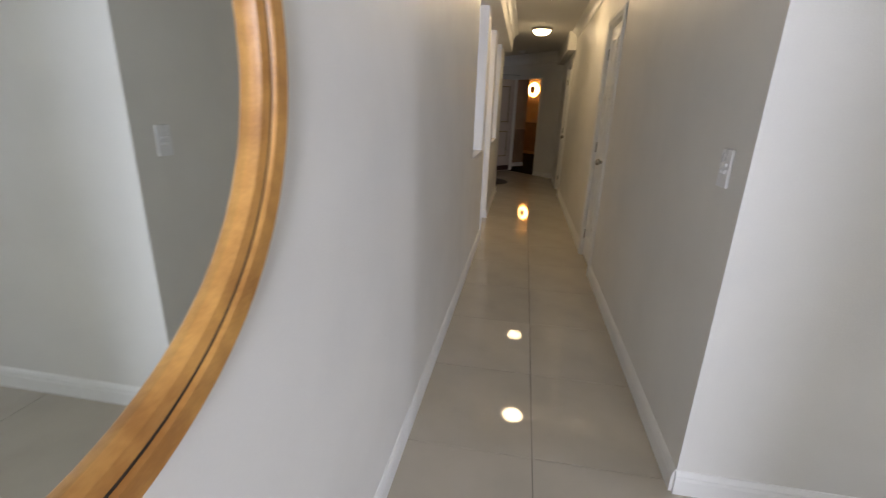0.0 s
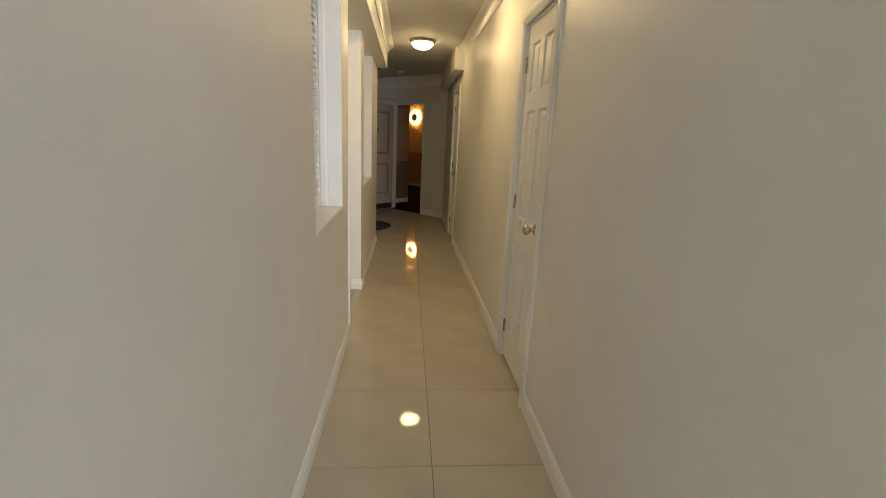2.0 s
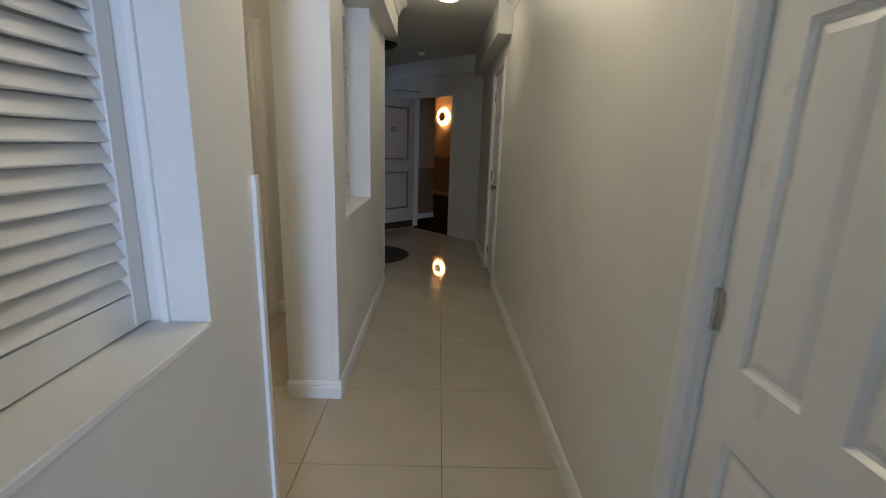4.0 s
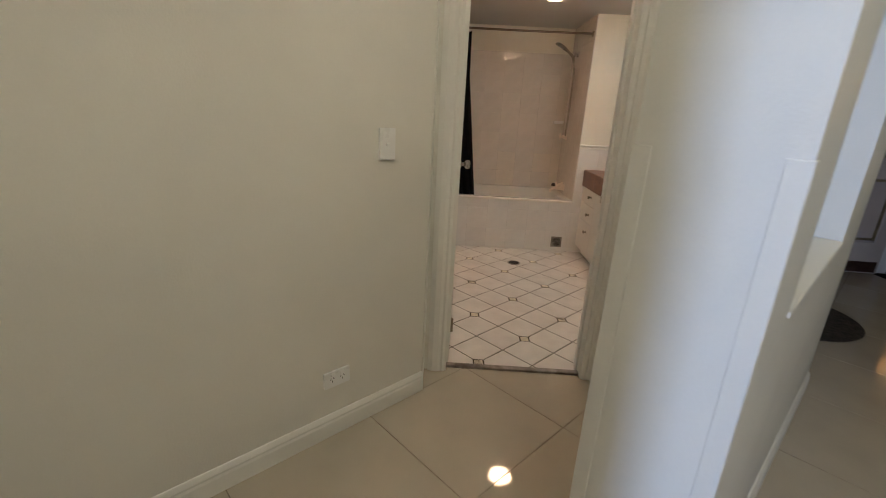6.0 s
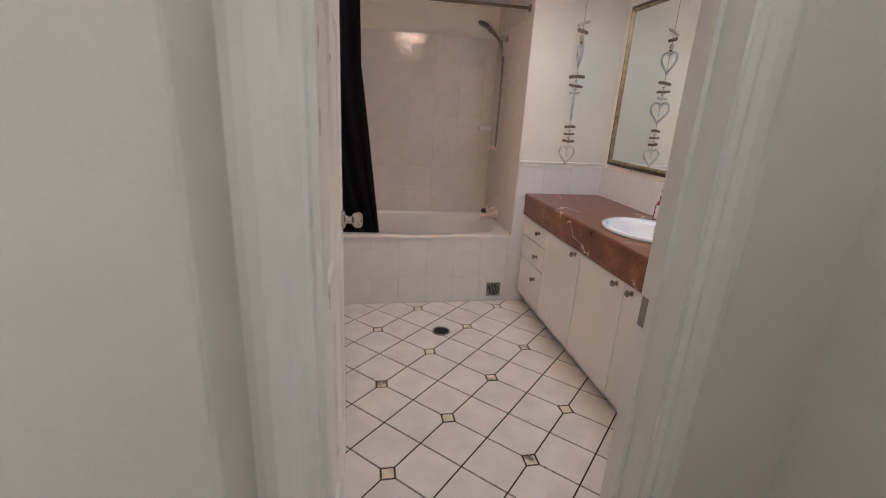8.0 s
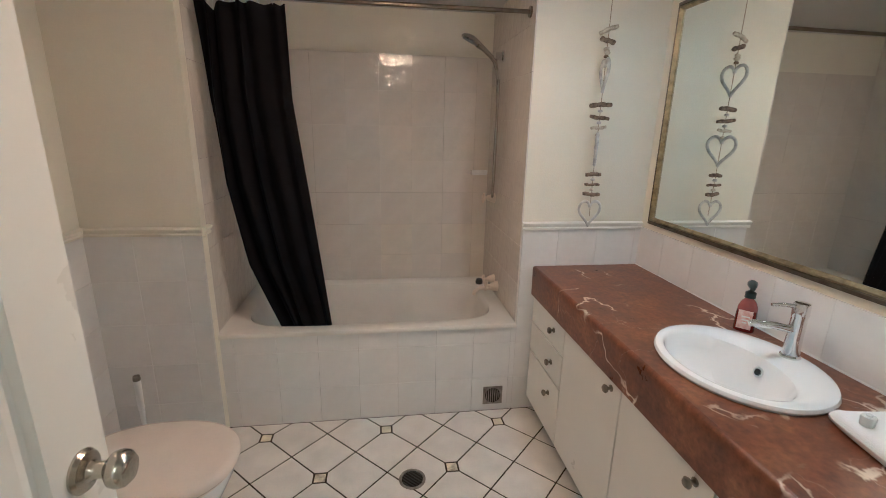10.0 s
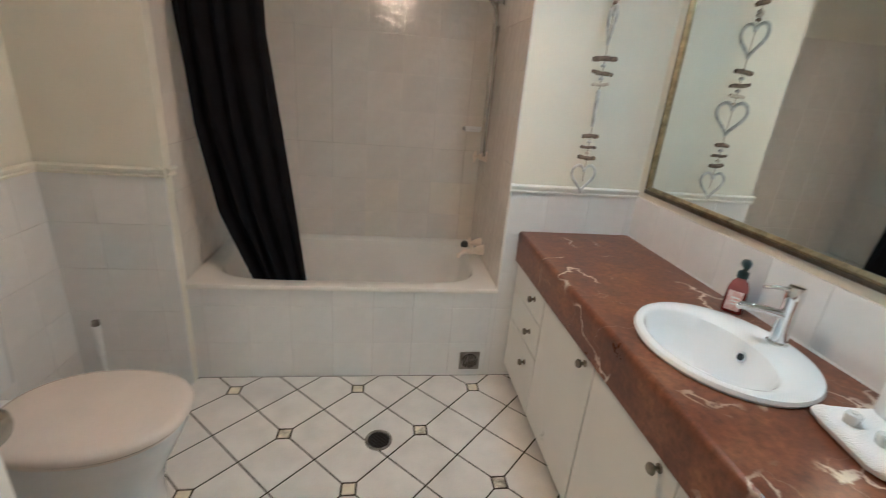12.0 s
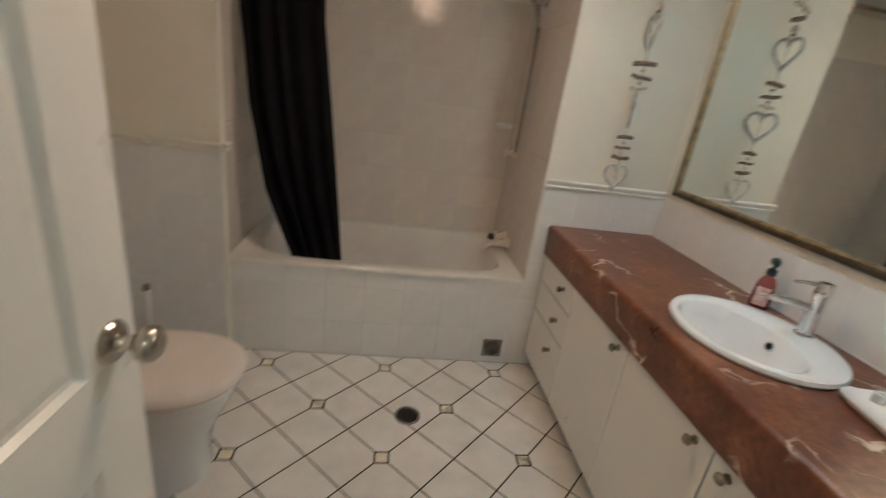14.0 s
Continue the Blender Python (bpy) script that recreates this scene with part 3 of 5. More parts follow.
# ---------------------------------------------------------------- hall things
def panel_door(name, width, height, layout, material, thick=0.038):
    """A panelled leaf in its own axes: x across from 0 to width, y the thickness from 0 back, z up. Returns (frame, panels) meshes."""
    frame_bm = bmesh.new()
    xs = sorted({0.0, width} | {x for p in layout for x in p[:2]})
    zs = sorted({0.0, height} | {z for p in layout for z in p[2:]})
    for x0, x1 in zip(xs, xs[1:]):
        for z0, z1 in zip(zs, zs[1:]):
            mx, mz = (x0 + x1) / 2, (z0 + z1) / 2
            if not any(p[0] < mx < p[1] and p[2] < mz < p[3] for p in layout):
                box(x0, x1, 0, thick, z0, z1, into=frame_bm)
    panels = []
    for x0, x1, z0, z1 in layout:
        def ring(k, y):
            return [(x0 + k, y, z0 + k), (x1 - k, y, z0 + k), (x1 - k, y, z1 - k), (x0 + k, y, z1 - k)]
        b = loft([ring(0, 0.001), ring(0.007, 0.010), ring(0.014, 0.012), ring(0.034, 0.004), ring(0.036, 0.004)], False, True)
        loft([ring(0, thick - 0.001), ring(0.007, thick - 0.010), ring(0.014, thick - 0.012), ring(0.034, thick - 0.004)], False, True, into=b)
        panels.append(b)
    return frame_bm, panels


def six_panels(w, h):
    s, c = 0.095 * w / 0.6, 0.085 * w / 0.6
    mid = w / 2
    rows = ((0.20, 0.78), (0.94, 1.56), (1.66, h - 0.11))
    return [(a, b, z0, z1) for z0, z1 in rows for a, b in ((s, mid - c / 2), (mid + c / 2, w - s))]


def round_knob(parent, x, y, z, side, name="knob"):
    """A round door knob on a rose, standing out along -y (side -1) or +y."""
    prof = [(0.0, 0.0), (0.032, 0.0), (0.033, 0.004), (0.029, 0.010), (0.016, 0.014), (0.0125, 0.020), (0.0125, 0.034), (0.018, 0.038),
            (0.0255, 0.044), (0.028, 0.053), (0.0265, 0.062), (0.020, 0.069), (0.012, 0.071), (0.0, 0.0705)]
    part(name, lathe([(r, side * h) for r, h in prof], 28, (x, y, z), "Y"), M["nickel"], parent, "brushed metal round knob", smooth=True)


def architrave(parent, x0, x1, top, y, side, width=0.068, name="architrave"):
    """Moulded casing round an opening on a wall face at y, standing proud toward side."""
    prof = [(0.0, 0.0), (0.010, 0.0), (0.016, 0.010), (0.012, 0.018), (0.019, 0.030), (0.019, 0.050), (0.014, 0.060), (0.010, 0.068), (0.0, 0.068)]
    k = width / 0.068
    for name2, pts in (("casing", ((x0, 0), (x0, top))), ("casing", ((x1, 0), (x1, top))), ("head_casing", ((x0, top), (x1, top)))):
        rings = []
        for n, (px, pz) in enumerate(pts):
            ring = []
            for a, h in prof:
                w = h * k
                if name2 == "casing":
                    sx = -1 if px == x0 else 1
                    ring.append((px + sx * w, y + side * a, pz + (w if n else 0)))
                else:
                    sx = -1 if n == 0 else 1
                    ring.append((px + sx * w, y + side * a, pz + w))
            rings.append(ring)
        part(name2, loft(rings, True, True), M["trim"], parent)


def hinge(parent, x, y, z):
    bm = lathe([(0.0, -0.045), (0.006, -0.045), (0.006, 0.045), (0.0, 0.045)], 10, (x, y, z))
    box(x - 0.003, x + 0.022, y - 0.001, y + 0.002, z - 0.042, z + 0.042, into=bm)
    part("hinge", bm, M["nickel"], parent, "metal butt hinge")


# door_1 and door_2 in the right wall: local x runs along -Y of the hall, local -y toward the hall
def hall_door(name, y_far, y_near, label):
    w = y_far - y_near
    d = new(name)
    d.matrix_world = pose(XR + 0.016, y_far, 0, 0, 0, -90)
    tagged(d, label, "door", kind="structure")
    fr, pn = panel_door(name, w - 0.016, 2.028, six_panels(w - 0.016, 2.028), M["door"])
    leaf = part("leaf", fr, M["door"], d)
    leaf.matrix_local = pose(0.008, 0, 0.020)
    for p in pn:
        part("panel", p, M["door"], leaf)
    round_knob(leaf, w - 0.016 - 0.058, 0, 0.945, -1)
    bm = bmesh.new()
    box(-0.012, 0.004, -0.016, 0.10, 0, 2.062, into=bm)
    box(w - 0.004, w + 0.012, -0.016, 0.10, 0, 2.062, into=bm)
    box(0.004, w - 0.004, -0.016, 0.10, 2.046, 2.062, into=bm)
    part("jamb", bm, M["trim"], d)
    architrave(d, -0.006, w + 0.006, 2.056, -0.016, -1)
    for z in (0.22, 1.05, 1.84):
        hinge(d, 0.006, -0.006, z)
    # black panel in place of the unlit space behind the leaf
    bm = box(0.0, w, 0.06, 0.10, 0.0, 2.05)
    part("closet_dark", bm, M["hole"], d, "black panel standing for the shade behind the door leaf")
    return d


hall_door("door_1", 0.703, 0.142, "closed white six-panel closet door with a metal knob")
hall_door("door_2", 4.652, 4.018, "closed white six-panel door with a metal knob")


def shutter_niche(name, y0, y1, z0, x_back, label):
    """A louvred shutter set at the back of a wall niche, with a sill board."""
    s = thing(name, HALL, x_back, y0, z0, label, "shutter", "window shutters")
    w, h = y1 - y0, 2.235 - z0
    for a, b in ((0.002, 0.046), (w / 2 - 0.030, w / 2 + 0.030), (w - 0.046, w - 0.002)):
        part("stile", box(0.0, 0.028, a, b, 0.004, h, 0.002), M["trim"], s)
    for a, b in ((0.046, w / 2 - 0.030), (w / 2 + 0.030, w - 0.046)):
        part("rail", box(0.002, 0.026, a, b, 0.004, 0.075), M["trim"], s)
        part("rail", box(0.002, 0.026, a, b, h - 0.08, h), M["trim"], s)
        slat_mesh = None
        n = int((h - 0.17) / 0.036)
        for i in range(n):
            z = 0.095 + i * (h - 0.19) / (n - 1)
            if slat_mesh is None:
                bm = box(-0.020, 0.020, 0.001, b - a - 0.001, -0.0035, 0.0035, 0.002, segments=1)
                slat_mesh = mesh_of("slat", bm, M["trim"])
            ob = new("slat", slat_mesh)
            ob.parent = s
            ob.matrix_local = pose(0.014, a, z, 0, 58, 0)
    part("tilt_rod", box(0.036, 0.044, w * 0.25 - 0.004, w * 0.25 + 0.004, 0.12, h - 0.12), M["trim"], s)
    return s


shutter_niche("shutter", -0.063, 0.737, 0.972, XL - 0.155, "white painted louvred shutters in the hall window niche")
shutter_niche("shutter", 2.252, 3.146, 0.950, XP - 0.185, "white painted louvred shutters in the pillar wall niche")
solid("window_sill", box(XL - 0.158, XL + 0.004, -0.063, 0.737, 0.955, 0.972, 0.003), M["trim"], HALL, "white painted timber window sill board", "sill", kind="structure")
solid("window_sill", box(XP - 0.188, XP + 0.004, 2.252, 3.146, 0.935, 0.950, 0.003), M["trim"], HALL, "white painted timber window sill board", "sill", kind="structure")
solid("shutter_stop", box(XL - 0.100, XL - 0.084, 0.727, 0.737, 0.972, 2.235), M["trim"], HALL, "narrow timber stop bead in the window niche", "trim", kind="structure")


def dome_lamp(name, base, x, y, ceiling, glass, rim, radius, label, group, depth=0.075):
    t = thing(name, base, x, y, ceiling, label, "ceiling lamp", group)
    part("base_ring", lathe([(0.0, -0.001), (radius + 0.026, -0.001), (radius + 0.028, -0.014), (radius + 0.018, -0.030), (radius + 0.004, -0.034), (radius - 0.006, -0.024)], 48), rim, t, smooth=True)
    prof = [(radius * math.cos(a), -0.026 - depth * math.sin(a)) for a in [i * math.pi / 20 for i in range(10)]] + [(0.012, -0.026 - depth)]
    part("shade", lathe(prof, 48, caps=(False, True)), glass, t, "glowing frosted glass bowl" if glass.name != "white_plastic" else "unlit frosted glass bowl", smooth=True)
    return t


dome_lamp("ceiling_lamp", HALL, 0.103, 1.28, CEIL, M["glow_hall"], M["nickel"], 0.125, "lit round glass dome lamp on the hall ceiling", "hall lamps")
dome_lamp("ceiling_lamp", HALL, 0.075, 3.48, CEIL, M["glow_hall_far"], M["nickel"], 0.125, "lit round glass dome lamp on the hall ceiling", "hall lamps")
dome_lamp("ceiling_lamp", HALL, -0.88, 2.08, CEIL, M["glow_alcove"], M["nickel"], 0.100, "lit round glass dome lamp on the alcove ceiling", "hall lamps")
dome_lamp("ceiling_lamp", HALL, -0.67, 5.52, CEIL, M["black"], M["black"], 0.15, "unlit dark round lamp on the foyer ceiling", "hall lamps", 0.05)
t = thing("smoke_detector", HALL, -0.22, 6.02, CEIL, "small white round smoke detector on the foyer ceiling", "smoke detector")
part("housing", lathe([(0.0, -0.001), (0.05, -0.001), (0.05, -0.016), (0.036, -0.032), (0.012, -0.036)], 28, caps=(False, True)), M["plastic"], t, smooth=True)
part("base_plate", lathe([(0.0, 0.0), (0.056, 0.0), (0.056, -0.006), (0.050, -0.008)], 28), M["plastic"], t)


def wall_plate(name, base, x, y, z, turn, label, w, h, rockers, sockets=0):
    """A switch or socket plate; local x across, local -y out of the wall."""
    t = thing(name, base, x, y, z, label, "wall plate", turn=turn)
    part("plate", box(-w / 2, w / 2, -0.010, 0.0, -h / 2, h / 2, 0.003), M["plastic"], t)
    for rx, rz in rockers:
        part("rocker", box(rx - 0.0095, rx + 0.0095, -0.0165, -0.009, rz - 0.0065, rz + 0.0065, 0.003), M["plastic"], t)
    for i in range(sockets):
        cx = (i - (sockets - 1) / 2) * 0.045
        for dx, dz, r in ((-0.007, 0.004, 25), (0.007, 0.004, -25), (0.0, -0.008, 0)):
            pin = part("pin_slot", box(-0.0012, 0.0012, -0.0112, -0.0098, -0.004, 0.004), M["hole"], t, "black bar painted as the shade in a socket slot")
            pin.matrix_local = pose(cx + dx, 0, dz, 0, r, 0)
    return t


wall_plate("light_switch", HALL, -1.74, 2.160, 1.175, 90, "white single light switch on the alcove wall", 0.073, 0.118, ((0.0, 0.0),))
wall_plate("power_outlet", HALL, -1.74, 1.925, 0.262, 90, "white double power outlet near the skirting", 0.116, 0.072, ((-0.02, 0.022), (0.02, 0.022)), 2)
wall_plate("light_switch", HALL, XR, -2.075, 1.190, -90, "white light switch with four rockers", 0.073, 0.122, ((-0.014, 0.012), (0.011, 0.012), (-0.014, -0.010), (0.011, -0.010)))

# round mirror by the living room
t = thing("round_mirror", HALL, XL, -3.495, 1.43, "large round wall mirror in a honey-coloured bentwood frame", "mirror")
part("frame", lathe([(0.496, 0.000), (0.500, 0.006), (0.500, 0.030), (0.496, 0.034), (0.466, 0.034), (0.463, 0.030), (0.4615, 0.024), (0.4585, 0.024), (0.456, 0.029), (0.438, 0.027), (0.435, 0.022), (0.434, 0.006)], 128, axis="X"), M["pine"], t, smooth=True)
part("groove", lathe([(0.4632, 0.0278), (0.4562, 0.0278)], 128, axis="X"), M["darkwood"], t, "dark groove line")
part("glass", lathe([(0.437, 0.010), (0.002, 0.010)], 128, axis="X", caps=(False, True)), M["mirror"], t, "clear mirror glass")

# entrance door leaf, open against the foyer side
d = new("door_3")
d.matrix_world = BATH @ pose(4.672, 5.205, 0, 0, 0, 178)
tagged(d, "open taupe entrance door with two moulded panels and number 62", "door", kind="structure")
fr, pn = panel_door("leaf", 0.83, 2.00, [(0.10, 0.73, 0.30, 0.92), (0.10, 0.73, 1.06, 1.88)], M["entrance"], 0.042)
leaf = part("leaf", fr, M["entrance"], d)
leaf.matrix_local = pose(0, 0, 0.012)
for p in pn:
    part("panel", p, M["entrance"], leaf)
for x0, x1, z0, z1 in ((0.125, 0.705, 0.325, 0.895), (0.125, 0.705, 1.085, 1.855)):
    bm = bmesh.new()
    for a in (box(x0, x1, 0.042, 0.052, z0, z0 + 0.022), box(x0, x1, 0.042, 0.052, z1 - 0.022, z1), box(x0, x0 + 0.022, 0.042, 0.052, z0 + 0.022, z1 - 0.022), box(x1 - 0.022, x1, 0.042, 0.052, z0 + 0.022, z1 - 0.022)):
        me = bpy.data.meshes.new("tmp")
        a.to_mesh(me)
        a.free()
        bm.from_mesh(me)
        bpy.data.meshes.remove(me)
    part("moulding", bm, M["gilt"], leaf, "dull gilt panel moulding")
part("kick_plate", box(0.02, 0.81, 0.042, 0.046, 0.01, 0.115, 0.001), M["bronze"], leaf, "dark bronze kick plate")
fc = bpy.data.curves.new("number", "FONT")
fc.body, fc.size, fc.extrude = "62", 0.085, 0.003
fc.align_x = "CENTER"
ft = bpy.data.objects.new("number_tmp", fc)
nm = bpy.data.meshes.new_from_object(ft)
bpy.data.objects.remove(ft)
nm.materials.append(M["darkwood"])
num = new("number", nm)
num.parent = leaf
num.matrix_local = pose(0.415, 0.047, 1.50, 90, 0, 180)
tagged(num, "dark door number 62")
bm = bmesh.new()
box(4.655, 4.81, 4.352, 4.366, 0, 2.034, into=bm)
box(4.655, 4.81, 5.208, 5.222, 0, 2.034, into=bm)
box(4.655, 4.81, 4.366, 5.208, 2.020, 2.034, into=bm)
solid("door_frame_entrance", bm, M["trim"], BATH, "plain white timber entrance door frame", "door frame", kind="structure")
t = thing("door_closer", BATH, 4.52, 5.02, 2.10, "thin metal door closer arm over the entrance", "door closer")
part("arm", tube([(0.14, 0.0, 0.0), (0.0, 0.02, 0.0), (-0.30, 0.12, -0.01)], 0.005, 8), M["steel"], t)

# ring lamp and mat
t = thing("ring_wall_lamp", BATH, 8.32, 8.105, 2.02, "round tan disc wall lamp with a warm glowing halo", "wall lamp")
part("disc", lathe([(0.0, -0.075), (0.116, -0.075), (0.119, -0.070), (0.116, -0.064), (0.0, -0.064)], 40, axis="X"), M["tan"], t, "tan round disc")
part("glow", lathe([(0.0, -0.050), (0.205, -0.040), (0.215, -0.025), (0.210, -0.004), (0.0, -0.004)], 40, axis="X"), M["glow_ring"], t, "warm glowing halo glass", smooth=True)
part("stem", lathe([(0.014, -0.066), (0.014, -0.046)], 16, axis="X"), M["black"], t)
solid("round_mat", lathe([(0.0, 0.001), (0.45, 0.001), (0.455, 0.006), (0.445, 0.011), (0.0, 0.012)], 64, (-0.75, 5.10, 0)), M["mat"], HALL, "round dark woven mat on the foyer floor", "mat")

# ---------------------------------------------------------------- bathroom door
d = new("door_4")
d.matrix_world = BATH @ pose(0.578, 3.215, 0, 0, 0, 89.3)
tagged(d, "open white panelled bathroom door with a metal knob", "door", kind="structure")
W = 0.735
fr, pn = panel_door("leaf", W, 2.02, six_panels(W, 2.02), M["door"])
leaf = part("leaf", fr, M["door"], d)
leaf.matrix_local = pose(0, 0, 0.016)
for p in pn:
    part("panel", p, M["door"], leaf)
round_knob(leaf, W - 0.060, 0.0, 0.968, -1)
round_knob(leaf, W - 0.060, 0.038, 0.968, 1)
part("latch_plate", box(W - 0.0005, W + 0.0012, 0.007, 0.031, 0.938, 0.998), M["nickel"], leaf, "metal latch plate")
f = new("door_frame_bath")
f.matrix_world = BATH.copy()
tagged(f, "moulded cream-white door frame of the bathroom", "door frame", kind="structure")
bm = bmesh.new()
box(0.560, 0.574, 3.086, 3.216, 0, 2.046, into=bm)
box(1.279, 1.293, 3.086, 3.216, 0, 2.046, into=bm)
box(0.560, 1.293, 3.086, 3.216, 2.046, 2.060, into=bm)
box(0.574, 0.586, 3.150, 3.172, 0, 2.034, into=bm)
box(1.267, 1.279, 3.150, 3.172, 0, 2.034, into=bm)
box(0.586, 1.267, 3.150, 3.172, 2.034, 2.046, into=bm)
part("jamb", bm, M["trim"], f)
architrave(f, 0.566, 1.287, 2.054, 3.092, -1, 0.088)
architrave(f, 0.566, 1.287, 2.054, 3.210, 1, 0.060)
for z in (0.20, 1.85):
    hinge(f, 0.578, 3.216, z)
part("strike_plate", box(1.2775, 1.2792, 3.172, 3.208, 0.915, 0.985), M["nickel"], f, "metal strike plate")

# ---------------------------------------------------------------- bathtub
t = thing("bathtub", BATH, 0.99, 5.70, 0, "white enamel bathtub set behind a tiled apron", "bathtub")
def rect_ring(x0, x1, y0, y1, z, n=72):
    out = []
    for i in range(n):
        a = 2 * math.pi * i / n
        c, s = math.cos(a), math.sin(a)
        k = 1 / max(abs(c), abs(s))
        out.append(((x0 + x1) / 2 + c * k * (x1 - x0) / 2, (y0 + y1) / 2 + s * k * (y1 - y0) / 2, z))
    return out
rings = [rect_ring(-0.747, 0.735, -0.392, 0.386, 0.499), rect_ring(-0.747, 0.735, -0.392, 0.386, 0.512), rect_ring(-0.741, 0.731, -0.386, 0.382, 0.520)]
for rx, ry, z, pw in ((0.665, 0.322, 0.520, 5), (0.652, 0.310, 0.512, 4.6), (0.640, 0.300, 0.48, 4.4), (0.615, 0.285, 0.36, 4.2), (0.575, 0.262, 0.22, 4), (0.535, 0.238, 0.16, 3.6), (0.47, 0.20, 0.138, 3.2), (0.2, 0.08, 0.130, 2.4), (0.03, 0.03, 0.128, 2)):
    rings.append(oval(0.0, 0.0, rx, ry, z, 72, pw))
part("shell", loft(rings, False, True), M["tubwhite"], t, smooth=True)
part("drain", lathe([(0.0, 0.131), (0.028, 0.131), (0.028, 0.134), (0.02, 0.136), (0.0, 0.134)], 24, (0.40, 0.0, 0)), M["chrome"], t)

# shower curtain on its rod
t = thing("curtain_rod", BATH, 0.238, 5.40, 2.012, "thin dark metal shower curtain rod across the alcove", "curtain rod")
part("rod", tube([(0.0, 0, 0), (0.74, 0, -0.004), (1.488, 0, 0)], 0.0095, 12), M["rod"], t, smooth=True)
for a in (0.0, 1.475):
    part("flange", lathe([(0.0, a), (0.024, a), (0.024, a + 0.012), (0.012, a + 0.013)], 20, axis="X", caps=(False, True)), M["rod"], t)
t = thing("shower_curtain", BATH, 0.0, 5.40, 0.0, "black cloth shower curtain bunched to one side", "shower curtain")
def smooth_mix(keys, k):
    for (k0, v0), (k1, v1) in zip(keys, keys[1:]):
        if k <= k1:
            s = (k - k0) / (k1 - k0)
            return v0 + (v1 - v0) * s
    return keys[-1][1]
rows_c = []
NC, NR = 150, 40
for j in range(NR + 1):
    k = j / NR
    z = 1.982 - k * 1.512
    lo = smooth_mix([(0, 0.285), (0.25, 0.292), (0.5, 0.320), (0.75, 0.395), (1, 0.545)], k)
    hi = smooth_mix([(0, 0.655), (0.25, 0.662), (0.5, 0.705), (0.75, 0.745), (1, 0.785)], k)
    row = []
    for i in range(NC + 1):
        s = i / NC
        amp = 0.030 * (0.55 + 0.45 * k) * (0.6 + 0.4 * math.sin(3.1 * s + 1.0))
        ph = 2 * math.pi * (5.2 * s + 0.32 * math.sin(2.4 * s + 1.7 * k)) + 0.6 * k
        dip = 0.035 * max(0, 1 - abs(s - 0.20) / 0.10) * max(0, 1 - k / 0.10)
        row.append((lo + (hi - lo) * s + 0.010 * math.sin(ph * 0.5 + k * 2), amp * math.sin(ph) + 0.008 * math.sin(9 * s + 6 * k) + 0.020 * k, z - dip + 0.004 * math.sin(5.2 * 2 * math.pi * s) * (1 - k)))
    rows_c.append(row)
bm = loft(rows_c, closed=False)
cl = part("cloth", bm, M["curtain"], t, smooth=True)
sm = cl.modifiers.new("thickness", "SOLIDIFY")
sm.thickness = 0.0016
for i in range(12):
    u = 0.292 + 0.355 * (i + 0.5 + 0.25 * math.sin(i * 2.3)) / 12
    bm = tube([(u, 0.017 * math.cos(a), 2.001 + 0.020 * math.sin(a)) for a in [2 * math.pi * q / 14 for q in range(15)]], 0.0014, 6)
    part("curtain_ring", bm, M["plastic"], t, "thin white curtain ring")

# hand shower on a hose, taps and soap dish in the alcove's end wall
t = thing("hand_shower", BATH, 1.722, 5.83, 0, "chrome hand shower on a wall bracket with a hose", "shower")
part("bracket", lathe([(0.0, 0.0), (0.030, 0.0), (0.030, -0.010), (0.021, -0.016), (0.020, -0.052), (0.023, -0.056), (0.023, -0.066), (0.0, -0.068)], 24, (0, 0, 1.888), "X"), M["chrome"], t, smooth=True)
part("handle", tube([(-0.036, 0.008, 1.820), (-0.050, 0.002, 1.860), (-0.082, -0.020, 1.884), (-0.125, -0.045, 1.912), (-0.165, -0.068, 1.932)], [0.010, 0.0135, 0.0125, 0.0130, 0.018], 14), M["showerchrome"], t, smooth=True)
hd = part("head", lathe([(0.0, 0.018), (0.026, 0.017), (0.050, 0.007), (0.057, -0.005), (0.053, -0.012), (0.0, -0.012)], 32), M["showerchrome"], t, smooth=True)
hd.matrix_local = pose(-0.205, -0.090, 1.950, 8, 25, 0)
fp = part("spray_face", lathe([(0.0, -0.0125), (0.046, -0.0125), (0.046, -0.0145), (0.0, -0.0145)], 32), M["steel"], hd, "grey spray plate")
hose = [(-0.036, 0.008, 1.82), (-0.024, 0.014, 1.70), (-0.018, 0.016, 1.5), (-0.020, 0.010, 1.28), (-0.026, 0.0, 1.15), (-0.032, -0.018, 1.112), (-0.036, -0.034, 1.15), (-0.036, -0.034, 1.35), (-0.030, -0.022, 1.60), (-0.026, -0.014, 1.80)]
fine = []
for i in range(len(hose) - 1):
    p = [Vector(hose[max(0, min(len(hose) - 1, i + q))]) for q in (-1, 0, 1, 2)]
    for s in (0, 0.25, 0.5, 0.75):
        fine.append(0.5 * ((2 * p[1]) + (p[2] - p[0]) * s + (2 * p[0] - 5 * p[1] + 4 * p[2] - p[3]) * s * s + (3 * p[1] - p[0] - 3 * p[2] + p[3]) * s ** 3))
part("hose", tube(fine, 0.0080, 8), M["showerchrome"], t, "ribbed metal hose", smooth=True)


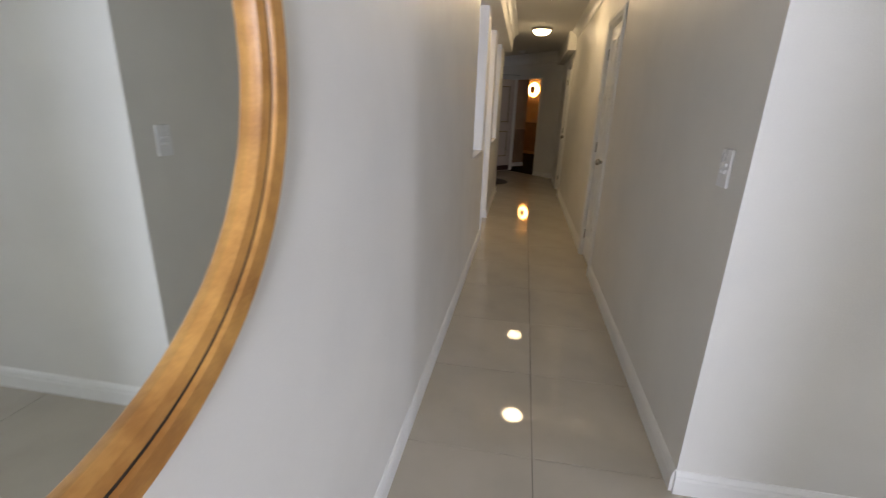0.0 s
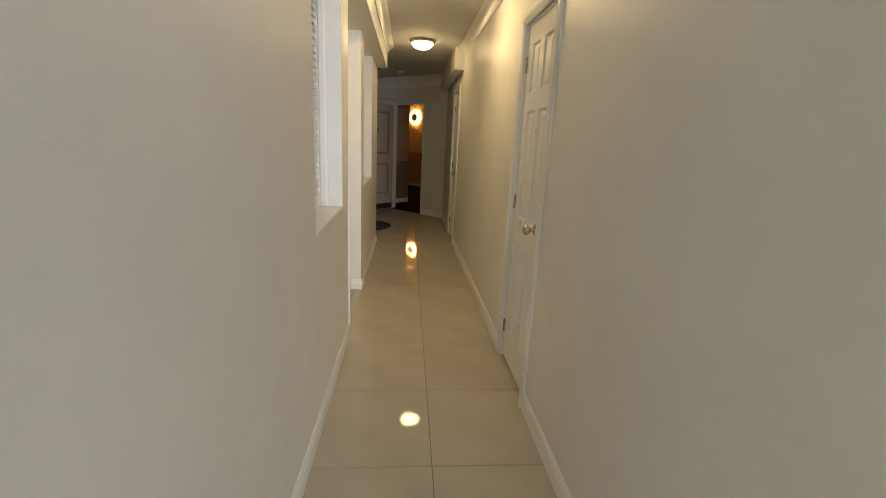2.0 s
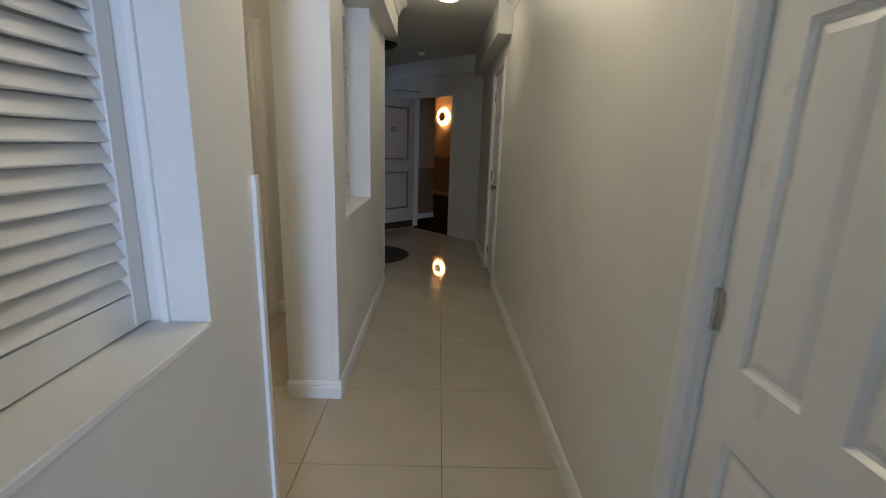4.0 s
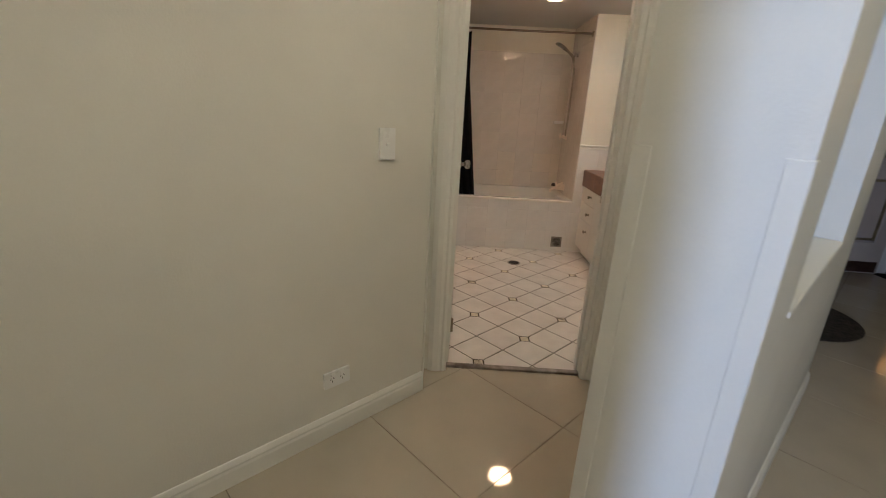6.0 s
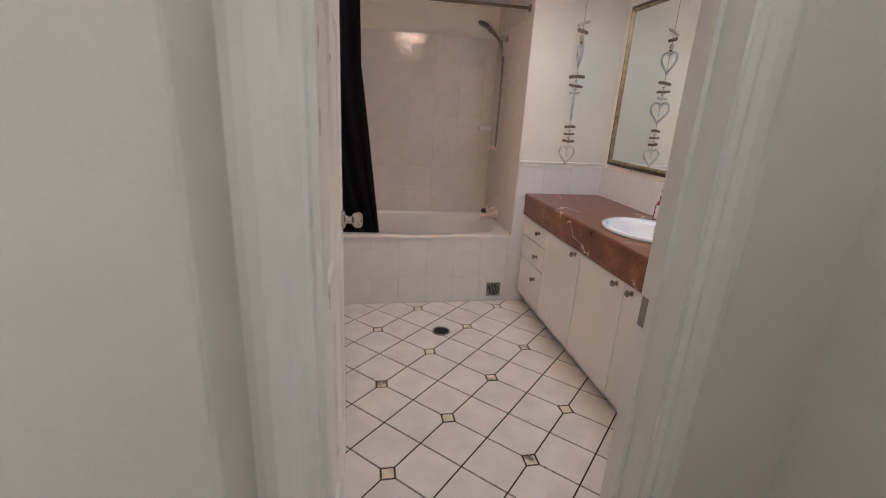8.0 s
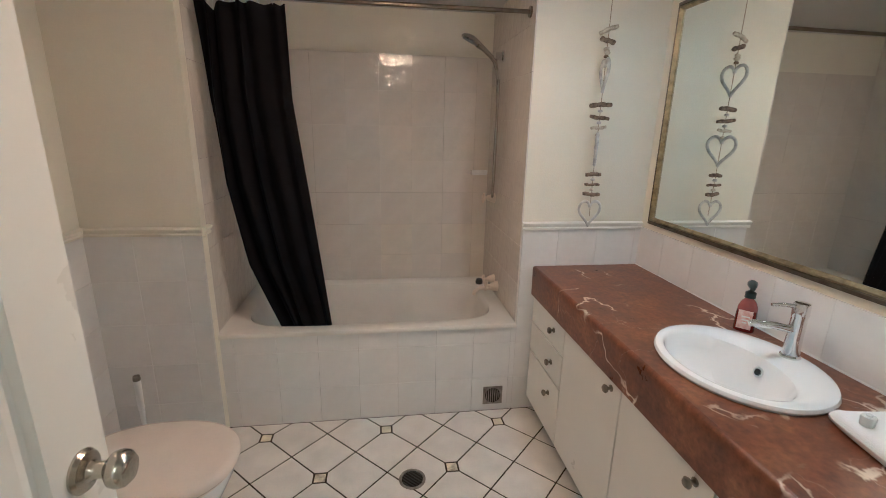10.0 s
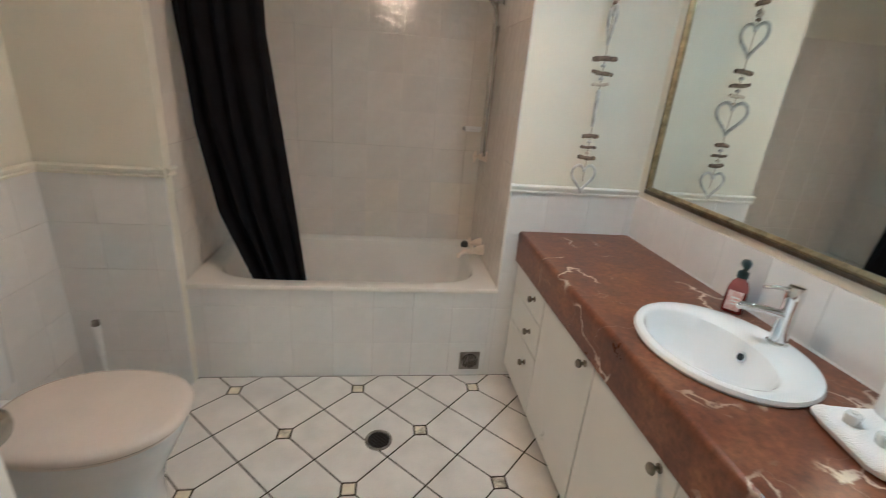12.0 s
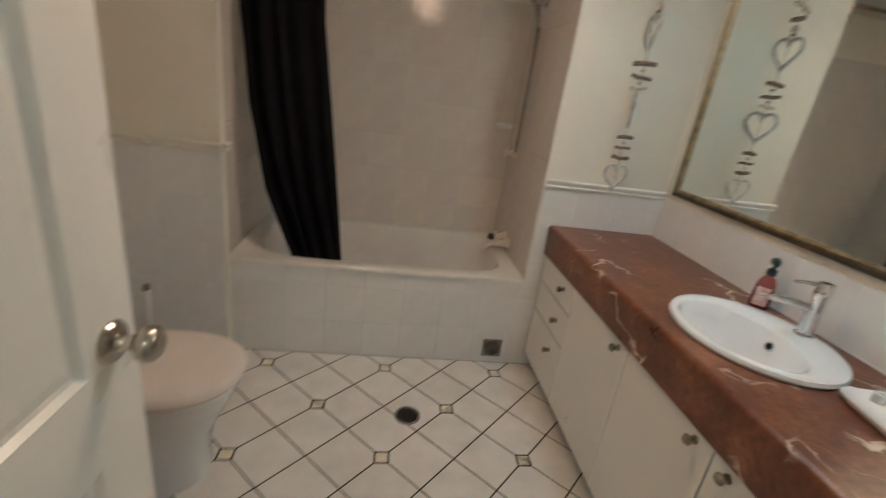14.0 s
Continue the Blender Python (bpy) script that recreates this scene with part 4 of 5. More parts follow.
def cross_tap(name, v, z, label, spout=False):
    t = thing(name, BATH, 1.72, v, z, label, "tap", "bath taps")
    part("flange", lathe([(0.0, 0.0), (0.030, 0.0), (0.026, -0.014), (0.018, -0.034), (0.016, -0.044)], 24, axis="X"), M["oldplastic"], t, smooth=True)
    part("stem", lathe([(0.010, -0.030), (0.010, -0.062), (0.014, -0.066), (0.014, -0.078), (0.0, -0.080)], 16, axis="X"), M["oldplastic"], t, smooth=True)
    bm = bmesh.new()
    for a in (0.3, 0.3 + math.pi / 2):
        tube([(-0.068, -0.032 * math.cos(a), -0.032 * math.sin(a)), (-0.068, 0.032 * math.cos(a), 0.032 * math.sin(a))], 0.0065, 8, into=bm)
    part("cross_handle", bm, M["oldplastic"], t)
    if spout:
        part("spout", tube([(0, 0.0, -0.02), (-0.06, 0.0, -0.012), (-0.11, 0.0, -0.014), (-0.140, 0.0, -0.035), (-0.142, 0.0, -0.052)], [0.013, 0.013, 0.012, 0.011, 0.011], 12), M["oldplastic"], t, smooth=True)
        part("spout_stopper", lathe([(0.0, 0.0), (0.02, 0.0), (0.022, 0.014), (0.016, 0.030), (0.0, 0.031)], 16, (-0.105, 0.035, 0.005)), M["black"], t, "black rubber plug")


cross_tap("bath_tap", 5.700, 0.590, "yellowed white cross-handled bath tap with a spout", True)
cross_tap("bath_tap", 5.780, 0.605, "yellowed white cross-handled bath tap")
cross_tap("shower_tap", 5.870, 1.095, "yellowed white cross-handled shower tap")
t = thing("soap_dish", BATH, 1.650, 6.081, 1.235, "white ceramic soap dish fixed to the tiles", "soap dish", turn=90)
part("tray", box(-0.085, 0.0, -0.048, 0.048, -0.016, 0.006, 0.006), M["ceramic"], t)
part("lip", box(-0.089, -0.076, -0.050, 0.050, -0.004, 0.016, 0.004), M["ceramic"], t)

# ---------------------------------------------------------------- vanity
FRONT = 1.812
t = thing("vanity_cabinet", BATH, FRONT, 3.22, 0, "white vanity cabinet with drawers and doors, small brass knobs", "cabinet")
part("body", box(0.012, 0.536, 0.0, 2.095, 0.085, 0.678), M["trim"], t)
part("kickboard", box(0.060, 0.078, 0.0, 2.095, 0.0, 0.085), M["trim"], t, "white kickboard")
def cab_knob(p, v, z):
    part("cabinet_knob", lathe([(0.0, 0.0), (0.012, 0.0), (0.012, -0.003), (0.0055, -0.006), (0.0055, -0.014), (0.013, -0.018), (0.0155, -0.024), (0.011, -0.030), (0.0, -0.0315)], 18, (-0.007, v, z), "X"), M["brass"], p, "small aged brass knob", smooth=True)
for z0, z1 in ((0.095, 0.375), (0.381, 0.536), (0.542, 0.672)):
    dr = part("drawer", box(-0.007, 0.011, 1.690, 2.085, z0, z1, 0.002), M["door"], t)
    cab_knob(dr, 1.800, (0.618, 0.457, 0.296)[(0.542, 0.381, 0.095).index(z0)])
for v0, v1, kv in ((1.232, 1.684, 1.290), (0.812, 1.226, 0.872), (0.398, 0.806, 0.752), (0.004, 0.392, 0.06)):
    dr = part("door", box(-0.007, 0.011, v0, v1, 0.095, 0.672, 0.002), M["door"], t)
    cab_knob(dr, kv, 0.645)
t = thing("worktop", BATH, FRONT, 3.21, 0.68, "red-brown veined marble vanity top with a deep apron", "worktop")
cu, cv, ru, rv = 0.262, 1.105, 0.188, 0.222
outer = rect_ring(-0.006, 0.546, cv - 0.276, cv + 0.276, 0.150, 72)
hole = [(cu + ru * math.cos(2 * math.pi * i / 72), cv + rv * math.sin(2 * math.pi * i / 72), 0.150) for i in range(72)]
bm = loft([[(p[0], p[1], 0.105) for p in hole], hole, outer])
for a, b in ((0.0, cv - 0.276), (cv + 0.276, 2.110)):
    fv = [bm.verts.new(q) for q in ((-0.006, a, 0.150), (0.546, a, 0.150), (0.546, b, 0.150), (-0.006, b, 0.150))]
    bm.faces.new(fv)
prof = [(-0.006, 0.150), (-0.012, 0.1485), (-0.0165, 0.144), (-0.019, 0.137), (-0.0185, 0.115), (-0.017, 0.08), (-0.0165, 0.0), (0.012, 0.0)]
loft([[(x, 0.0, z) for x, z in prof], [(x, 2.110, z) for x, z in prof]], closed=False, into=bm)
part("slab", bm, M["marble"], t, smooth=True)
part("sealant", box(0.538, 0.548, 0.0, 2.110, 0.150, 0.155), M["plastic"], t, "white sealant line")

t = thing("basin", BATH, FRONT + cu, 3.21 + cv, 0.83, "oval white ceramic drop-in basin", "basin")
rings = [oval(0, 0, 0.178, 0.212, -0.03), oval(0, 0, 0.212, 0.246, 0.001), oval(0, 0, 0.215, 0.249, 0.008), oval(0, 0, 0.211, 0.245, 0.017), oval(0, 0, 0.200, 0.234, 0.021),
         oval(-0.016, 0, 0.176, 0.218, 0.0205), oval(-0.040, 0, 0.147, 0.203, 0.0175), oval(-0.044, 0, 0.139, 0.196, 0.010), oval(-0.044, 0, 0.129, 0.184, -0.03), oval(-0.038, 0, 0.107, 0.152, -0.085), oval(-0.020, 0, 0.072, 0.10, -0.120), oval(-0.010, 0, 0.028, 0.03, -0.128)]
part("bowl", loft(rings, False, True), M["ceramic"], t, smooth=True)
part("waste", lathe([(0.0, -0.127), (0.026, -0.127), (0.026, -0.123), (0.018, -0.122), (0.0, -0.124)], 24, (-0.010, 0, 0)), M["chrome"], t)
ov = part("overflow", lathe([(0.0, 0.003), (0.016, 0.003), (0.016, 0.0), (0.0105, -0.001), (0.0105, 0.004), (0.0, 0.0041)], 24), M["chrome"], t)
ov.matrix_local = pose(0.080, 0.0, -0.030, 0, -72, 0)
oh = part("overflow_hole", lathe([(0.0, 0.0046), (0.0105, 0.0046)], 20), M["hole"], ov, "flat black disc painted as the shade in the overflow hole")
t = thing("basin_tap", BATH, 2.245, 4.312, 0.850, "chrome single-lever mixer tap on the basin", "tap")
part("body", lathe([(0.0, 0.0), (0.027, 0.0), (0.027, 0.005), (0.0225, 0.010), (0.0205, 0.060), (0.0205, 0.128), (0.022, 0.132), (0.022, 0.166), (0.019, 0.172), (0.0, 0.173)], 32), M["chrome"], t, smooth=True)
part("spout", tube([(0.0, 0.0, 0.085), (-0.06, 0.012, 0.098), (-0.125, 0.025, 0.104), (-0.135, 0.027, 0.100)], [0.0125, 0.0115, 0.0105, 0.008], 14), M["chrome"], t, smooth=True)
part("lever", tube([(0.0, 0.0, 0.158), (-0.045, 0.015, 0.163), (-0.075, 0.026, 0.160)], [0.007, 0.006, 0.005], 10), M["chrome"], t, smooth=True)
t = thing("soap_bottle", BATH, 2.285, 4.530, 0.831, "red pump bottle of liquid soap on the marble", "soap bottle", turn=40)
part("bottle", loft([oval(0, 0, a, b, z, 28, 2.6) for a, b, z in ((0.020, 0.026, 0.0), (0.024, 0.031, 0.003), (0.0245, 0.0315, 0.05), (0.0236, 0.0300, 0.078))], True, True), M["soap"], t, smooth=True)
part("shoulder", loft([oval(0, 0, a, b, z, 28, 2.6) for a, b, z in ((0.0236, 0.0300, 0.078), (0.0225, 0.0285, 0.090), (0.019, 0.022, 0.107), (0.013, 0.013, 0.118), (0.013, 0.013, 0.124))], True, True), M["shoulder"], t, "clear empty bottle shoulder", smooth=True)
part("label", box(-0.0262, -0.0240, -0.021, 0.021, 0.014, 0.080, 0.0004), M["label"], t, "pale red paper label")
for k, z in enumerate((0.056, 0.044, 0.034)):
    part("label_print", box(-0.0266, -0.0262, -0.014 + 0.003 * k, 0.010 - 0.002 * k, z, z + 0.005), M["plastic"], t, "pale bar of print")
part("collar", lathe([(0.0, 0.122), (0.0165, 0.122), (0.0165, 0.140), (0.010, 0.145), (0.005, 0.147), (0.005, 0.160), (0.0, 0.160)], 24), M["pump"], t, smooth=True)
part("pump_head", tube([(0.018, 0.004, 0.166), (0.0, 0, 0.169), (-0.030, -0.006, 0.166), (-0.036, -0.007, 0.160)], [0.014, 0.0155, 0.009, 0.006], 12), M["pump"], t, smooth=True)

# folded towel with two rolls and two little bottles
t = thing("folded_towel", BATH, 2.175, 3.945, 0.831, "folded white towel on the marble top", "towel", turn=-8)
rings = []
for q, (dz, inset) in enumerate(((0.0, 0.010), (0.002, 0.002), (0.009, -0.003), (0.018, -0.004), (0.026, 0.001), (0.0315, 0.008), (0.0338, 0.018), (0.0347, 0.035), (0.035, 0.06), (0.035, 0.09))):
    ring = []
    for x, y, z in oval(0.0, 0.0, 0.110 - inset, 0.097 - inset * 0.9, dz, 96, 12):
        w = noise.noise(Vector((x * 13, y * 13, 3.0)))
        f = noise.noise(Vector((x * 34, y * 34, dz * 40)))
        ring.append((x + 0.015 * w + 0.005 * f, y + 0.012 * noise.noise(Vector((y * 15, x * 15, 8.0))) + 0.002 * f, z + (0.003 * f if 0 < q < 6 else 0)))
    rings.append(ring)
part("fold", loft(rings, True, True), M["towel"], t, smooth=True)
def roll(name, u, v, z, turn):
    t = thing(name, BATH, u, v, z, "white toilet paper roll with a folded end tucked in", "toilet roll", "spare toilet rolls", turn)
    part("sheet", lathe([(0.021, 0.002), (0.052, 0.0), (0.054, 0.003), (0.054, 0.097), (0.052, 0.100), (0.021, 0.099)], 36), M["paper"], t, smooth=True)
    part("core", lathe([(0.021, 0.099), (0.020, 0.098), (0.020, 0.004), (0.021, 0.002)], 24), M["string"], t, "brown card core")
    card = [(-0.022, 0.086), (0.020, 0.080), (0.024, 0.104), (0.008, 0.146), (-0.004, 0.142), (-0.024, 0.114)]
    front = [(x, -0.010 + 0.10 * (h - 0.08), h) for x, h in card]
    back = [(x * 0.9 + 0.004, 0.004 + 0.06 * (h - 0.08), h - 0.003) for x, h in card]
    part("tucked_end", loft([front, back], True, True), M["paper"], t)
    part("print_bar", box(-0.008, 0.010, -0.0072, -0.0056, 0.119, 0.1225), M["steel"], t, "grey printed bar")
roll("toilet_roll", 2.245, 3.985, 0.866, 126)
roll("toilet_roll", 2.178, 3.888, 0.866, 106)
for u, v, r in ((2.105, 3.985, 20), (2.110, 3.925, -30)):
    t = thing("toiletry_pot", BATH, u, v, 0.866, "tiny clear plastic toiletry pot standing on the towel", "pot", "toiletry pots", r)
    part("body", loft([oval(0, 0, a, a, z, 24, 3.2) for a, z in ((0.0115, 0.0), (0.0125, 0.002), (0.0140, 0.020), (0.0130, 0.023))], True, True), M["bottle"], t, smooth=True)
    part("cap", lathe([(0.0, 0.0228), (0.0065, 0.0228), (0.0060, 0.0275), (0.0, 0.028)], 16), M["bottle"], t, "clear cap")

# long framed mirror
t = thing("wall_mirror", BATH, 2.36, 3.30, 1.062, "long rectangular wall mirror in a worn gilt frame", "mirror")
MW, MH = 1.955, 0.985
part("glass", box(-0.012, -0.004, 0.03, MW - 0.03, 0.03, MH - 0.03), M["mirror"], t, "clear mirror glass")
def mirror_frame(o0, o1, i, material, name, x0, x1, x2):
    for a, b in ((0, 1), (1, 2), (2, 3), (3, 0)):
        def corner(k, d, x):
            return [(x, d, d), (x, MW - d, d), (x, MW - d, MH - d), (x, d, MH - d)][k]
        pr = [(o0, -0.001), (o0, x0), (o1, x1), (i, x2), (i, -0.004)]
        part(name, loft([[corner(a, d, x) for d, x in pr], [corner(b, d, x) for d, x in pr]], True, True), material, t)
mirror_frame(0.0, 0.014, 0.018, M["giltdark"], "outer_moulding", -0.016, -0.024, -0.020)
mirror_frame(0.0185, 0.026, 0.036, M["gilt"], "inner_moulding", -0.022, -0.027, -0.015)

# driftwood chime by the mirror
t = thing("driftwood_chime", BATH, 2.028, 5.250, 0, "hanging string of driftwood pieces and whitewashed hearts", "wall hanging")
part("string", tube([(0, 0, 2.155), (0.001, 0, 1.7), (0.0, 0, 1.3), (0.003, 0, 1.10)], 0.0016, 6), M["string"], t)
part("hook", tube([(0, 0.0, 2.135), (0, 0.006, 2.150), (0, 0.0, 2.160)], 0.003, 6), M["nickel"], t, "small ceiling hook")
random.seed(7)
for z, ln, r, tilt, mat in ((1.925, 0.085, 0.0085, -22, "driftpale"), (1.880, 0.066, 0.0095, 18, "drift"), (1.838, 0.030, 0.011, 70, "driftpale"), (1.612, 0.098, 0.0095, -3, "drift"), (1.556, 0.092, 0.008, 6, "drift"), (1.512, 0.072, 0.007, -5, "driftpale"),
                            (1.300, 0.072, 0.0085, -3, "drift"), (1.252, 0.074, 0.006, 2, "drift"), (1.206, 0.078, 0.0085, 2, "drift")):
    pts, rad = [], []
    for i in range(9):
        s = i / 8 - 0.5
        pts.append((s * ln, 0.002 * math.sin(6 * s + z * 9), 0.0016 * math.sin(7 * s + z * 40)))
        rad.append(1.15 * r * (0.80 if i in (0, 8) else 0.95 + 0.12 * math.sin(i * 2.1 + z * 30)))
    p = part("driftwood_stick", tube(pts, rad, 9), M[mat], t, smooth=True)
    p.matrix_local = pose(0, 0, z, 0, tilt, random.uniform(-12, 12))
for z, mat in ((1.585, "heart"), (1.534, "heart"), (1.276, "heart"), (1.228, "driftpale"), (1.815, "drift"), (1.480, "driftpale")):
    part("bead", lathe([(0.0, -0.007), (0.009, -0.005), (0.0115, 0.0), (0.008, 0.006), (0.0, 0.007)], 12, (0, 0, z)), M[mat], t, smooth=True)
def heart(z, size, turn):
    pts = []
    for i in range(41):
        a = 2 * math.pi * i / 40
        x = 16 * math.sin(a) ** 3
        y = 13 * math.cos(a) - 5 * math.cos(2 * a) - 2 * math.cos(3 * a) - math.cos(4 * a)
        pts.append((x / 32 * size, 0, (y + 2.5) / 30 * size * 1.12))
    p = part("heart", tube(pts, size * 0.058, 8, caps=False), M["heart"], t, "whitewashed twig heart", smooth=True)
    p.matrix_local = pose(0, 0, z, 0, 0, turn)
heart(1.735, 0.125, 78)
heart(1.415, 0.130, 64)
heart(1.112, 0.112, 4)

# bathroom lamp, sprinkler, vents and drains
dome_lamp("ceiling_lamp", BATH, 1.190, 4.56, BCEIL, M["glow_bath"], M["bronze"], 0.108, "lit round glass bowl lamp with a bronze rim", "bath lamp", 0.058)
t = thing("sprinkler_head", BATH, 0.895, 4.243, BCEIL, "small metal sprinkler head in the bathroom ceiling", "sprinkler")
part("rose", lathe([(0.0, 0.0), (0.026, 0.0), (0.022, -0.006), (0.008, -0.008), (0.006, -0.030), (0.012, -0.032), (0.0, -0.034)], 20), M["chrome"], t, smooth=True)
t = thing("downlight", BATH, 1.93, 4.345, BCEIL, "small round cool-white can downlight on the bathroom ceiling", "downlight")
part("rim", lathe([(0.056, -0.002), (0.058, -0.046), (0.062, -0.050), (0.068, -0.046), (0.070, -0.001)], 40), M["plastic"], t, smooth=True)
part("lens", lathe([(0.056, -0.047), (0.044, -0.058), (0.022, -0.064), (0.002, -0.066)], 40, caps=(False, True)), M["glow_vanity"], t, "glowing cool-white glass lens", smooth=True)
t = thing("exhaust_vent", BATH, 0.03, 4.70, BCEIL, "round white exhaust vent in the bathroom ceiling", "vent")
part("rim", lathe([(0.0, -0.001), (0.105, -0.001), (0.105, -0.010), (0.082, -0.015)], 36), M["plastic"], t)
part("disc", lathe([(0.080, -0.012), (0.068, -0.017), (0.0, -0.019)], 36), M["plastic"], t)
def grate(name, base, m, size, label, round_one):
    t = new(name)
    t.matrix_world = base @ m
    tagged(t, label, "drain", "floor drains")
    if round_one:
        part("rim", lathe([(size, 0.0), (size, 0.004), (size - 0.010, 0.005), (size - 0.012, 0.001)], 32), M["steel"], t)
        part("well", lathe([(size - 0.012, 0.001), (0.0, 0.0008)], 32), M["hole"], t, "flat black disc painted as the shade in the drain well")
    else:
        part("rim", box(-size, size, -size, size, 0, 0.004, 0.001), M["steel"], t)
        part("well", lathe([(size - 0.010, 0.0046), (0.0, 0.0046)], 32), M["hole"], t, "flat black disc painted as the shade in the drain well")
    for i in range(7):
        x = (i - 3) / 3.5 * (size - 0.012)
        h = math.sqrt(max(0, (size - 0.013) ** 2 - x * x))
        part("bar", box(x - 0.0022, x + 0.0022, -h, h, 0.0046 if not round_one else 0.001, 0.0062 if not round_one else 0.004), M["steel"] if not round_one else M["black"], t)
grate("floor_drain", BATH, pose(1.151, 4.868, 0.0085, 0, 0, 45), 0.058, "round metal floor drain grate among the tiles", True)
grate("apron_vent", BATH, pose(1.618, 5.313, 0.104, 90, 0, 0), 0.053, "square metal vent grate in the tiled apron", False)

# ---------------------------------------------------------------- toilet
t = thing("toilet", BATH, -0.195, 4.575, 0, "white close-coupled toilet with a beige closed lid", "toilet")
rings = [oval(cx, 0, rx, ry, z, 40, pw) for cx, rx, ry, z, pw in ((0.37, 0.25, 0.150, 0.008, 2.6), (0.37, 0.25, 0.150, 0.03, 2.6), (0.38, 0.238, 0.142, 0.10, 2.5), (0.40, 0.242, 0.145, 0.20, 2.4), (0.445, 0.252, 0.165, 0.31, 2.3), (0.47, 0.258, 0.185, 0.375, 2.25), (0.47, 0.262, 0.190, 0.398, 2.2), (0.47, 0.255, 0.182, 0.404, 2.2))]
part("pan", loft(rings, True, True), M["ceramic"], t, smooth=True)
part("lid", loft([oval(0.478, 0, rx, ry, z, 48, 2.25) for rx, ry, z in ((0.245, 0.180, 0.414), (0.264, 0.200, 0.416), (0.271, 0.207, 0.424), (0.271, 0.207, 0.434), (0.264, 0.200, 0.444), (0.245, 0.183, 0.450), (0.18, 0.135, 0.454), (0.09, 0.07, 0.456), (0.01, 0.01, 0.4565))], True, True), M["seat"], t, "beige plastic lid", smooth=True)
part("seat_ring", loft([oval(0.475, 0, rx, ry, z, 48, 2.25) for rx, ry, z in ((0.240, 0.176, 0.404), (0.262, 0.198, 0.406), (0.262, 0.198, 0.413), (0.240, 0.176, 0.415))], True, True), M["seat"], t, smooth=True)
def round_box(x0, x1, hy0, hy1, z0, z1, k):
    rs = []
    for z, hy, dx in ((z0, hy0, 0.03), (z0 + 0.02, hy0 + 0.012, 0.008), ((z0 + z1) / 2, (hy0 + hy1) / 2, 0.004), (z1, hy1, 0.0)):
        rs.append(oval((x0 + x1 - dx) / 2, 0, (x1 - x0 - dx) / 2, hy, z, 40, k))
    return rs
part("cistern", loft(round_box(0.0, 0.175, 0.150, 0.188, 0.42, 0.812, 6), True, True), M["ceramic"], t, smooth=True)
part("cistern_lid", loft([oval(0.090, 0, rx, ry, z, 40, 6) for rx, ry, z in ((0.088, 0.190, 0.815), (0.096, 0.200, 0.818), (0.096, 0.200, 0.840), (0.088, 0.192, 0.848))], True, True), M["ceramic"], t, smooth=True)
part("flush_button", lathe([(0.0, 0.847), (0.024, 0.847), (0.023, 0.854), (0.015, 0.857), (0.0, 0.857)], 24, (0.10, 0, 0)), M["chrome"], t, smooth=True)
part("neck", box(0.05, 0.24, -0.11, 0.11, 0.30, 0.41, 0.02), M["ceramic"], t)
for s in (-1, 1):
    part("hinge_cap", lathe([(0.0, 0.415), (0.016, 0.415), (0.016, 0.437), (0.010, 0.443), (0.0, 0.444)], 14, (0.228, 0.07 * s, 0)), M["chrome"], t, smooth=True)
t = thing("toilet_brush", BATH, -0.012, 5.10, 0.009, "white toilet brush standing in its pot", "toilet brush")
part("pot", lathe([(0.0, 0.0), (0.048, 0.0), (0.050, 0.006), (0.042, 0.13), (0.038, 0.135), (0.036, 0.12), (0.0, 0.10)], 28), M["plastic"], t, smooth=True)
part("handle", tube([(0, 0, 0.10), (0.004, -0.004, 0.28), (0.008, -0.008, 0.425)], [0.008, 0.0125, 0.014], 12), M["plastic"], t, smooth=True)
part("grip_cap", lathe([(0.0142, 0.424), (0.0150, 0.430), (0.013, 0.445), (0.0, 0.447)], 14, (0.008, -0.008, 0)), M["steel"], t, "grey end cap", smooth=True)
t = thing("toilet_roll_holder", BATH, -0.21, 4.16, 0.54, "wall holder with a hanging toilet paper roll", "roll holder")
part("spindle", tube([(0.0, 0.0, 0.0), (0.135, 0.0, 0.0)], 0.008, 10), M["chrome"], t, smooth=True)
part("rose", lathe([(0.0, 0.0), (0.024, 0.0), (0.022, 0.008), (0.010, 0.012)], 20, axis="X"), M["chrome"], t, smooth=True)
part("roll", lathe([(0.021, 0.020), (0.052, 0.018), (0.054, 0.021), (0.054, 0.115), (0.052, 0.118), (0.021, 0.116), (0.020, 0.022)], 32, (0, 0, -0.012), "X"), M["paper"], t, "white paper roll", smooth=True)


# ---------------------------------------------------------------- tiles, last
def tile_mesh(name, poly, z0, z1, material):
    return mesh_of(name, prism(poly, z0, z1), material)


# polished hall tiles, 0.6 m
floor_ob = bpy.data.objects["floor"]
P, JX, JY, G = 0.607, 0.087, -0.346, 0.0012
square = [(G, G), (P - G, G), (P - G, P - G), (G, P - G)]
hall_tile = tile_mesh("tile", square, -0.008, 0.0, M["porcelain"])
for i in range(-5, 7):
    for j in range(-20, 14):
        x, y = JX + i * P, JY + j * P
        in_living = y < -2.2 and -1.1 < x < 4.6
        in_hall = -2.9 < y < 6.5 and -1.1 < x < 1.0
        in_alcove = 0.3 < y < 4.0 and -2.5 < x < 0
        in_foyer = 3.5 < y < 9.0 and -3.0 < x < 1.0 and (x + P + y + P) * 0.7071 > 2.4
        if in_living or in_hall or in_alcove or in_foyer:
            ob = new("tile", hall_tile)
            ob.parent = floor_ob
            ob.location = (x, y, 0)

